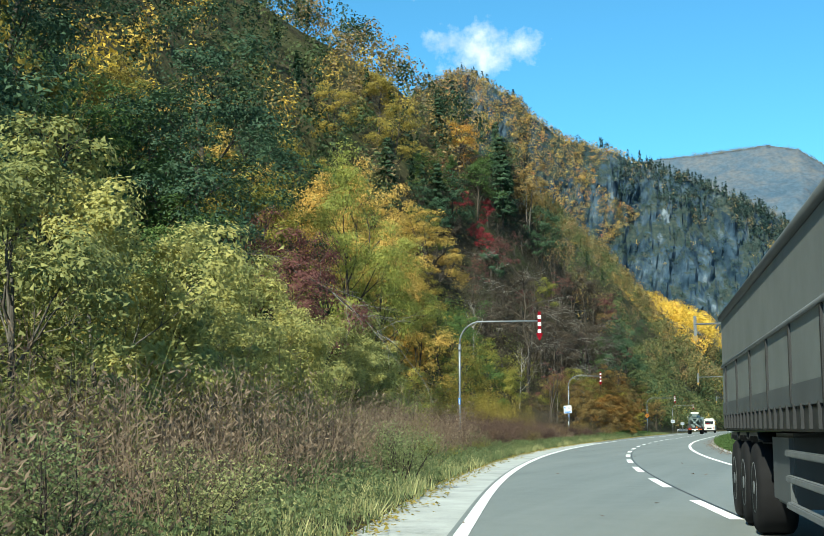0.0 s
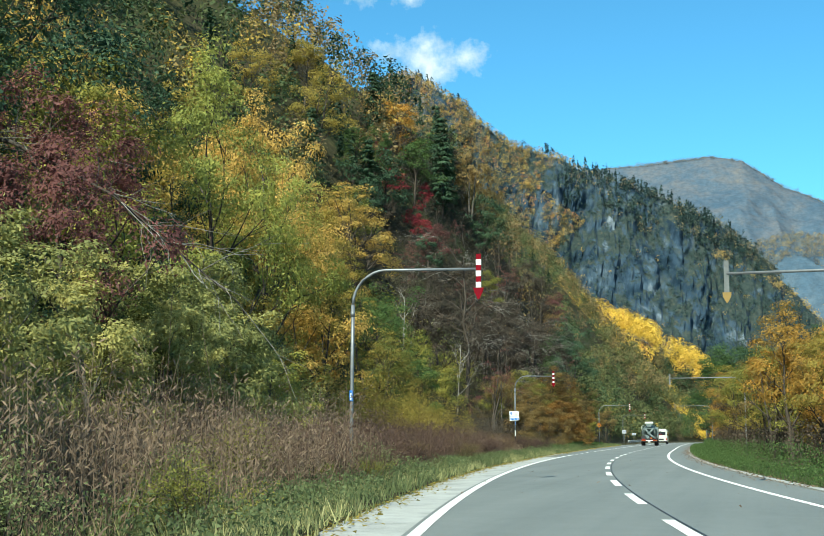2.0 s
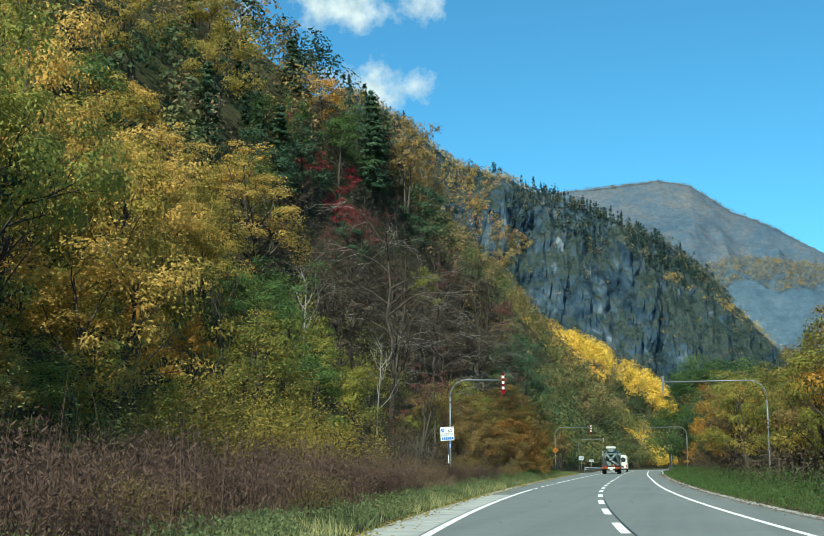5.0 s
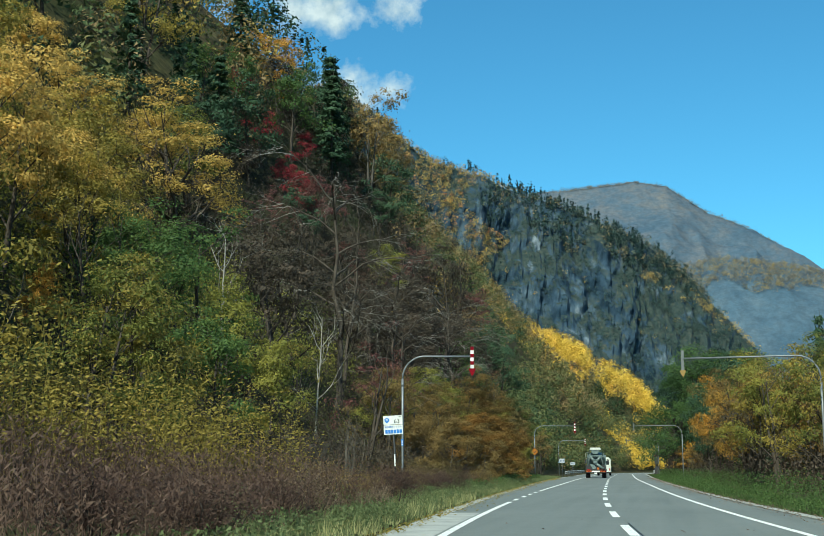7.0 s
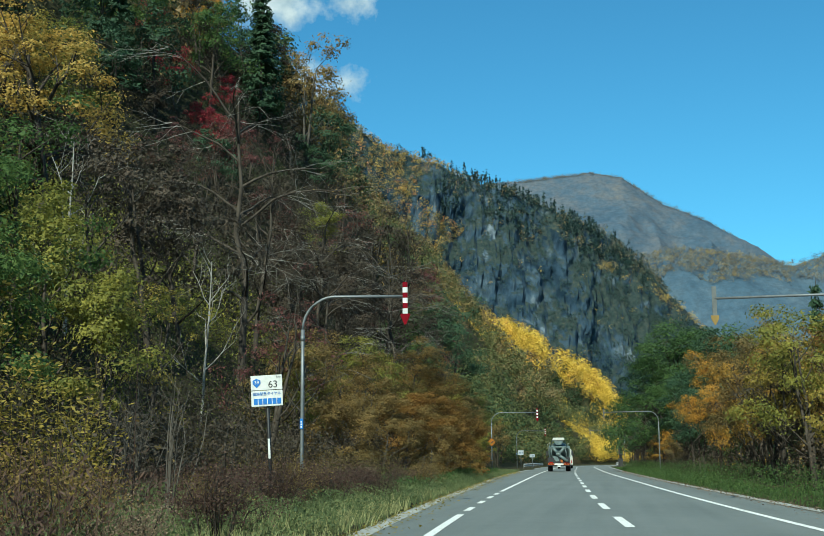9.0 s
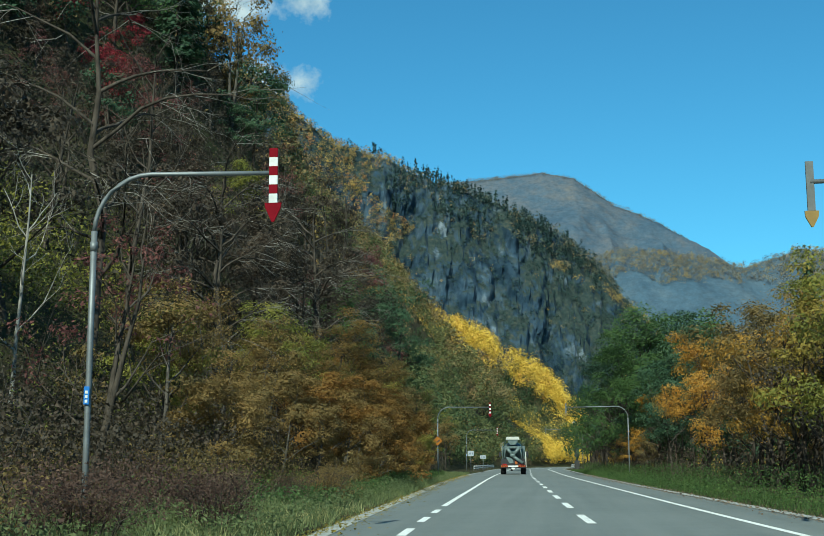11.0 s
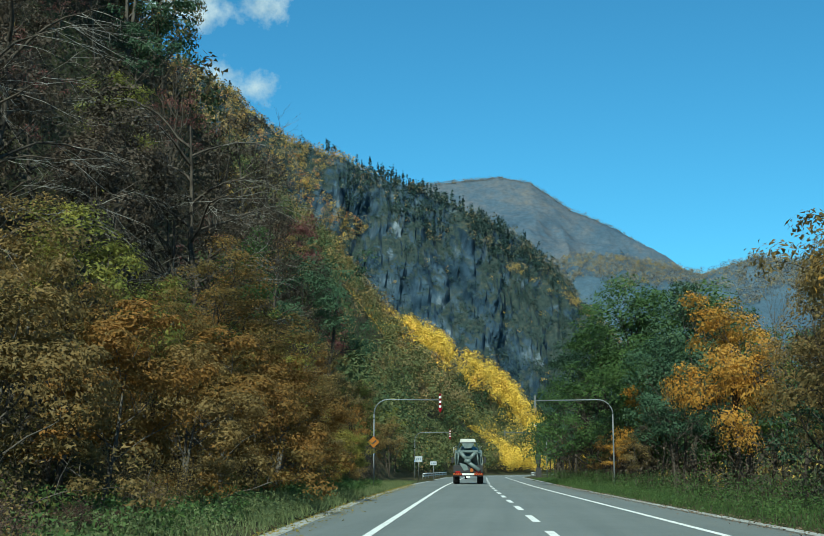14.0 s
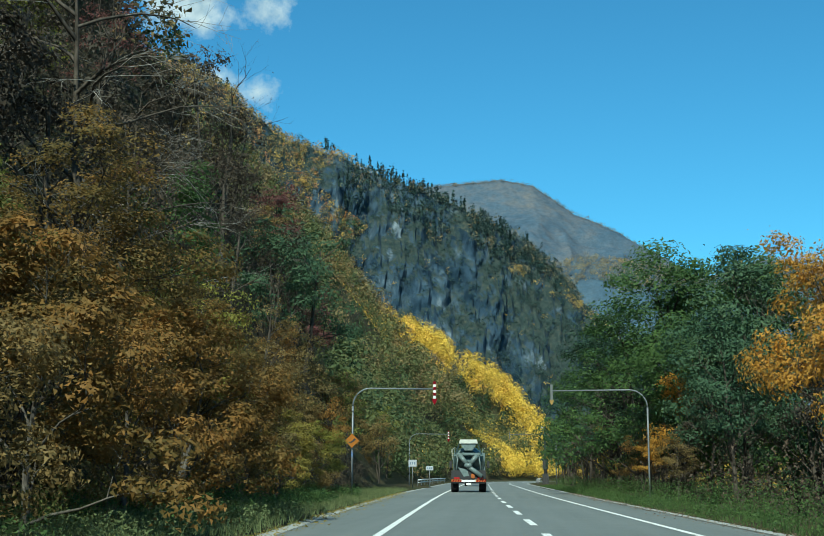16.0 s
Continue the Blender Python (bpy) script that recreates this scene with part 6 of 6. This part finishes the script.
    for sx in (-1, 1):
        part("hopper_cheek", prism([(sx * 0.62, 3.46), (sx * 0.70, 3.46), (sx * 0.98, 2.7), (sx * 0.86, 2.7)], 0.3, 0.9), DARK_TEAL, root)
    part("platform", block(-1.02, 1.02, 0.2, 0.8, 2.54, 2.64, 0.02), PALE_STEEL, root)
    part("cross_beam", block(-0.85, 0.85, 0.12, 0.24, 2.62, 2.78, 0.02), PALE_STEEL, root)
    for sx in (-1, 1):
        part("gutter", rod([(sx * 0.62, 0.12, 2.6), (sx * 0.12, 0.0, 2.0)], 0.17, 12), PALE_STEEL, root, "sloping pale steel gutter")
        part("strut", rod([(sx * 0.9, 0.25, 1.4), (sx * 0.72, 0.2, 2.7)], 0.05, 8), PALE_STEEL, root)
    part("chute_head", moved(lathe([(0, 0.3), (0.3, 0.24)], 16, "z"), 0.0, 0.0, 1.75), PALE_STEEL, root)
    part("chute", rod([(-0.25, -0.02, 1.95), (0.35, -0.12, 1.55), (0.95, -0.18, 1.12)], 0.16, 12), PALE_STEEL, root, "pale steel discharge chute")
    part("apron", prism([(-0.75, 1.75), (-0.1, 1.6), (0.05, 1.15), (-0.35, 1.1)], 0.02, 0.06), PALE_STEEL, root, "pale grey apron plate")
    part("jacket", block(0.18, 0.44, -0.08, 0.04, 0.98, 1.3, 0.04), AMBER, root, "yellow canvas bag")
    cab = part("cab", slab([(6.0, 0.75), (6.0, 2.75), (6.25, 2.9), (7.6, 2.85), (7.95, 1.9), (8.0, 0.75)], -1.2, 1.2), PALE_STEEL, root, "pale grey cab")
    part("windscreen", slab([(7.62, 2.7), (7.68, 2.7), (7.99, 1.85), (7.93, 1.85)], -1.05, 1.05), GLASS_DARK, cab)
    part("rear_window", block(-0.5, 0.5, 5.97, 6.02, 2.0, 2.45, 0.01), GLASS_DARK, cab)
    part("number_plate", block(-0.17, 0.17, -0.02, 0.0, 0.5, 0.66, 0.005), WHITE_FILM, root, "white plate with dark bars")
    part("railing", rod([(-1.15, 0.5, 2.3), (-1.2, 0.5, 3.0), (-1.0, 0.7, 3.15), (-0.8, 1.0, 3.1)], 0.025, 6), CREAM, root)
    part("railing", rod([(1.0, 0.6, 2.9), (1.15, 0.6, 3.1), (1.15, 1.6, 3.1)], 0.025, 6), CREAM, root)
    return root


def bus(m):
    root = tagged(new("bus"), "white route bus seen from behind on the road", "bus")
    root.matrix_world = m
    body = part("body", block(-1.15, 1.15, 0, 8.8, 0.42, 2.85, 0.14), CREAM, root, "white painted bus body")
    part("rear_window", block(-0.85, 0.85, -0.03, 0.03, 1.75, 2.45, 0.03), GLASS_DARK, body)
    part("engine_grille", block(-0.5, 0.5, -0.02, 0.02, 0.75, 1.1, 0.01), BLACK, body)
    part("red_notice", block(-0.7, 0.1, -0.045, -0.032, 1.78, 1.98, 0.002), RED_FILM, body)
    part("roof_unit", block(-0.9, 0.9, 2.0, 5.0, 2.8, 3.02, 0.08), CREAM, body)
    part("bumper", block(-1.14, 1.14, -0.08, 0.1, 0.4, 0.62, 0.04), BLACK, root)
    for sx in (-1, 1):
        part("tail_lamp", block(sx * 0.98 - 0.07, sx * 0.98 + 0.07, -0.03, 0.03, 0.8, 1.25, 0.01), LAMP_RED, root)
        for k in range(5):
            part("side_window", block(sx * 1.15 - 0.02, sx * 1.15 + 0.02, 0.7 + 1.5 * k, 2.0 + 1.5 * k, 1.6, 2.4, 0.01), GLASS_DARK, body)
        for y in (2.0, 6.9):
            wheel(root, sx * 0.98, y, 0.44, 0.28, sx)
        part("mirror", block(sx * 1.32 - 0.06, sx * 1.32 + 0.06, 8.6, 8.7, 1.9, 2.3, 0.02), BLACK, root)
    return root


def tarp_trailer(m):
    """An oncoming articulated lorry; its trailer's tail is at y = 0 and it runs towards -y."""
    root = tagged(new("articulated_lorry"), "articulated lorry with a grey tarpaulin-covered trailer in the oncoming lane", "truck")
    root.matrix_world = m
    bed = part("bed", block(0.0, 2.5, -12.0, 0, 1.12, 1.32, 0.02), BLACK, root)
    part("side_board", block(0.0, 2.5, -11.95, -0.02, 1.32, 2.02, 0.02), TARP, root, "grey drop-side boards")
    part("stripe", block(-0.012, 2.512, -11.9, -0.05, 1.32, 1.5, 0.004), TARP_DARK, root, "dark grey band")
    cover = part("cover", prism([(0.0, 2.0), (2.5, 2.0), (2.5, 2.66), (2.3, 2.86), (0.2, 2.86), (0.0, 2.66)], -11.95, -0.02), TARP, root, "smooth grey tarpaulin cover")
    part("cover_rail", rod([(0.0, -11.9, 2.72), (0.0, -0.02, 2.72)], 0.05, 8), TARP_DARK, cover)
    part("cover_edge", rod([(-0.01, -11.9, 2.02), (-0.01, -0.02, 2.02)], 0.022, 6), STEEL, cover)
    for k in range(7):
        part("board_post", block(-0.02, 0.03, -0.8 - 1.75 * k, -0.72 - 1.75 * k, 1.34, 2.0, 0.008), BLACK, root)
    for k in range(26):
        part("lashing_hook", block(-0.025, 0.01, -0.3 - 0.45 * k, -0.27 - 0.45 * k, 1.14, 1.34, 0.004), BLACK, bed)
    part("tail_gate", block(0.02, 2.48, -0.03, 0.05, 1.1, 2.02, 0.02), TARP_DARK, root)
    part("under_run_bar", block(0.15, 2.35, -0.15, -0.02, 0.55, 0.7, 0.02), BLACK, root)
    part("chassis_beam", block(0.75, 1.75, -11.9, -0.3, 0.8, 1.12, 0.02), BLACK, root)
    for k in range(3):
        y = -1.5 - 1.3 * k
        for side, x in ((-1, 0.22), (1, 2.28)):
            wheel(root, x, y, 0.5, 0.42, side)
        part("mudguard", slab([(y - 0.62, 1.0), (y - 0.45, 1.1), (y + 0.45, 1.1), (y + 0.62, 1.0), (y + 0.58, 0.98), (y + 0.42, 1.06), (y - 0.42, 1.06), (y - 0.58, 0.98)], 0.02, 2.48), BLACK, root)
    part("side_box", block(0.1, 0.7, -6.6, -5.2, 0.42, 1.1, 0.04), TARP_DARK, root, "dark grey metal side locker")
    for z in (0.45, 0.68, 0.9):
        part("side_guard", block(0.02, 0.08, -9.6, -6.9, z, z + 0.06, 0.01), STEEL, root)
    for side, x in ((-1, 0.22), (1, 2.28)):
        for y in (-11.0, -15.4):
            wheel(root, x, y, 0.5, 0.42, side)
    cab = part("cab", slab([(-12.6, 0.8), (-12.6, 3.0), (-14.6, 3.1), (-15.9, 2.6), (-16.1, 0.6), (-13.0, 0.6)], 0.0, 2.48), CREAM, root, "pale painted tractor cab")
    part("windscreen", slab([(-15.86, 2.5), (-15.92, 2.5), (-16.04, 1.7), (-15.98, 1.7)], 0.15, 2.33), GLASS_DARK, cab)
    part("frame_rail", block(0.8, 1.7, -15.8, -10.5, 0.75, 1.0, 0.02), BLACK, root)
    return root


mixer_truck(along_road(64.0, -1.75))
bus(along_road(116.0, -1.7))
tarp_trailer(pose(13.5, -130.3, 0.006, 0, 0, 7))


# ---- signs, lamp and guard rail ----
def writing(text, size, x, y, z, mat, parent, name="writing"):
    """Raised lettering that faces -y, turned into a mesh."""
    cu = bpy.data.curves.new(name, "FONT")
    cu.body, cu.size, cu.extrude, cu.align_x, cu.align_y = text, size, 0.001, "CENTER", "CENTER"
    tmp = bpy.data.objects.new(name, cu)
    me = bpy.data.meshes.new_from_object(tmp)
    bpy.data.objects.remove(tmp)
    me.transform(Matrix.Translation((x, y, z)) @ Matrix.Rotation(radians(90), 4, "X"))
    me.materials.append(mat)
    ob = new(name, me)
    ob.parent = parent
    return ob


def kilometre_sign(x, y, turn):
    root = tagged(new("kilometre_sign"), "white and blue route kilometre sign on a dark leaning post", "road sign")
    root.matrix_world = pose(x, y, 0, 0, -3, turn)
    part("post", rod([(0, 0.03, height(x, y) - 0.3), (0, 0.03, 2.9)], 0.035, 8), BLACK, root)
    part("reflector_strip", block(-0.022, 0.022, -0.02, -0.006, 1.25, 1.65, 0.004), WHITE_FILM, root, "white reflector strip with black dots")
    upper = part("upper_panel", block(-0.32, 0.32, -0.04, -0.02, 2.63, 2.93, 0.006), WHITE_FILM, root, "white panel with route number and kilometre")
    shield = part("route_shield", prism([(-0.28, 2.83), (-0.2, 2.87), (-0.12, 2.83), (-0.12, 2.76), (-0.2, 2.68), (-0.28, 2.76)], -0.046, -0.041), BLUE_FILM, upper, "blue route shield")
    writing("39", 0.1, -0.2, -0.05, 2.785, WHITE_FILM, shield, "route_number")
    writing("63", 0.2, 0.13, -0.045, 2.735, BLACK, upper, "kilometre_number")
    writing("km", 0.07, 0.25, -0.045, 2.885, BLACK, upper, "unit")
    lower = part("lower_panel", block(-0.32, 0.32, -0.04, -0.02, 2.30, 2.62, 0.006), WHITE_FILM, root, "white panel with blue lettering")
    writing("\u9053\u8def\u7dca\u6025\u30c0\u30a4\u30e4\u30eb", 0.072, 0.0, -0.045, 2.55, BLUE_FILM, lower, "panel_words")
    for k in range(6):
        part("bar", block(-0.27 + 0.095 * k, -0.19 + 0.095 * k, -0.046, -0.041, 2.34, 2.46, 0), BLUE_FILM, lower)
    return root


kilometre_sign(-3.02, -48.9, 8)


def warning_sign():
    x, y = -6.5, 38.45
    root = tagged(new("warning_sign"), "yellow diamond warning sign clamped to the marker pole", "road sign")
    root.location = (x, y, 0)
    part("panel", prism([(0, 3.27), (0.37, 2.9), (0, 2.53), (-0.37, 2.9)], -0.05, -0.02), ORANGE_FILM, root, "yellow-orange diamond panel")
    part("symbol", prism([(-0.19, 2.82), (-0.03, 2.86), (0.13, 3.02), (0.2, 2.97), (0.08, 2.85), (-0.06, 2.77)], -0.056, -0.051), BLACK, root, "plain black symbol")
    part("clamp", rod([(0, -0.02, 2.93), (0, 0.1, 2.93)], 0.03, 6), STEEL, root)
    part("stub", rod([(0, 0.07, height(x, y) - 0.2), (0, 0.07, 3.1)], 0.03, 6), STEEL, root)
    return root


warning_sign()


# A dimmed copy of the white film: the small signs' shade is in it.
SHADED_WHITE = plain("shaded_white_film", (0.34, 0.37, 0.40), 0.6, spec=0.2)
DULL_BLUE = plain("grey_blue_film", (0.14, 0.18, 0.25), 0.6)


def small_sign(x, y, top, wide, high, marks):
    root = tagged(new("information_sign"), "small white information sign on a thin post", "road sign", "small signs")
    root.location = (x, y, 0)
    part("post", rod([(0, 0.03, height(x, y) - 0.2), (0, 0.03, top)], 0.035, 8), STEEL, root)
    panel = part("panel", block(-wide / 2, wide / 2, -0.03, 0.0, top - high, top, 0.01), SHADED_WHITE, root)
    for k in range(marks):
        part("bar", block(-wide * 0.35 + wide * 0.26 * k, -wide * 0.18 + wide * 0.26 * k, -0.036, -0.031, top - high * 0.7, top - high * 0.3, 0), DULL_BLUE, panel)
    return root


small_sign(-7.0, 85.5, 2.55, 0.72, 0.6, 3)
small_sign(-6.2, 97.0, 2.1, 0.72, 0.42, 3)


def guard_rail(y0, y1, s):
    root = tagged(new("guard_rail"), "white steel guard rail beside the far road edge", "guard rail")
    root.location = (0, 0, 0)
    ys = [y0 + (y1 - y0) * i / 9 for i in range(10)]
    for z in (0.45, 0.72):
        part("beam", rod([(road_x(y) + s, y, z) for y in ys], 0.07, 8), WHITE_FILM, root)
    for y in ys:
        part("post", rod([(road_x(y) + s - 0.08, y, height(road_x(y) + s, y) - 0.3), (road_x(y) + s - 0.08, y, 0.78)], 0.04, 8), STEEL, root)
    return root


guard_rail(104.0, 172.0, -7.4)
guard_rail(150.0, 190.0, 7.2)


def lamp_post(x, y):
    root = tagged(new("roadside_post"), "tall dark utility post with a white lamp at its top", "utility post")
    root.location = (x, y, 0)
    part("post", rod([(0, 0, height(x, y) - 0.4), (0, 0, 3.5), (0, 0, 7.6)], [0.24, 0.2, 0.15], 10), WOOD_DARK, root)
    part("box", block(-0.36, 0.36, -0.32, 0.1, 2.0, 3.4, 0.03), WOOD_DARK, root)
    part("lamp", block(-0.55, -0.1, -0.12, 0.12, 7.35, 7.55, 0.04), WHITE_FILM, root)
    part("guard", block(-0.4, 0.4, -0.3, 0.3, 0.0, 1.5, 0.02), WOOD_DARK, root)
    return root


lamp_post(6.4, 137.0)
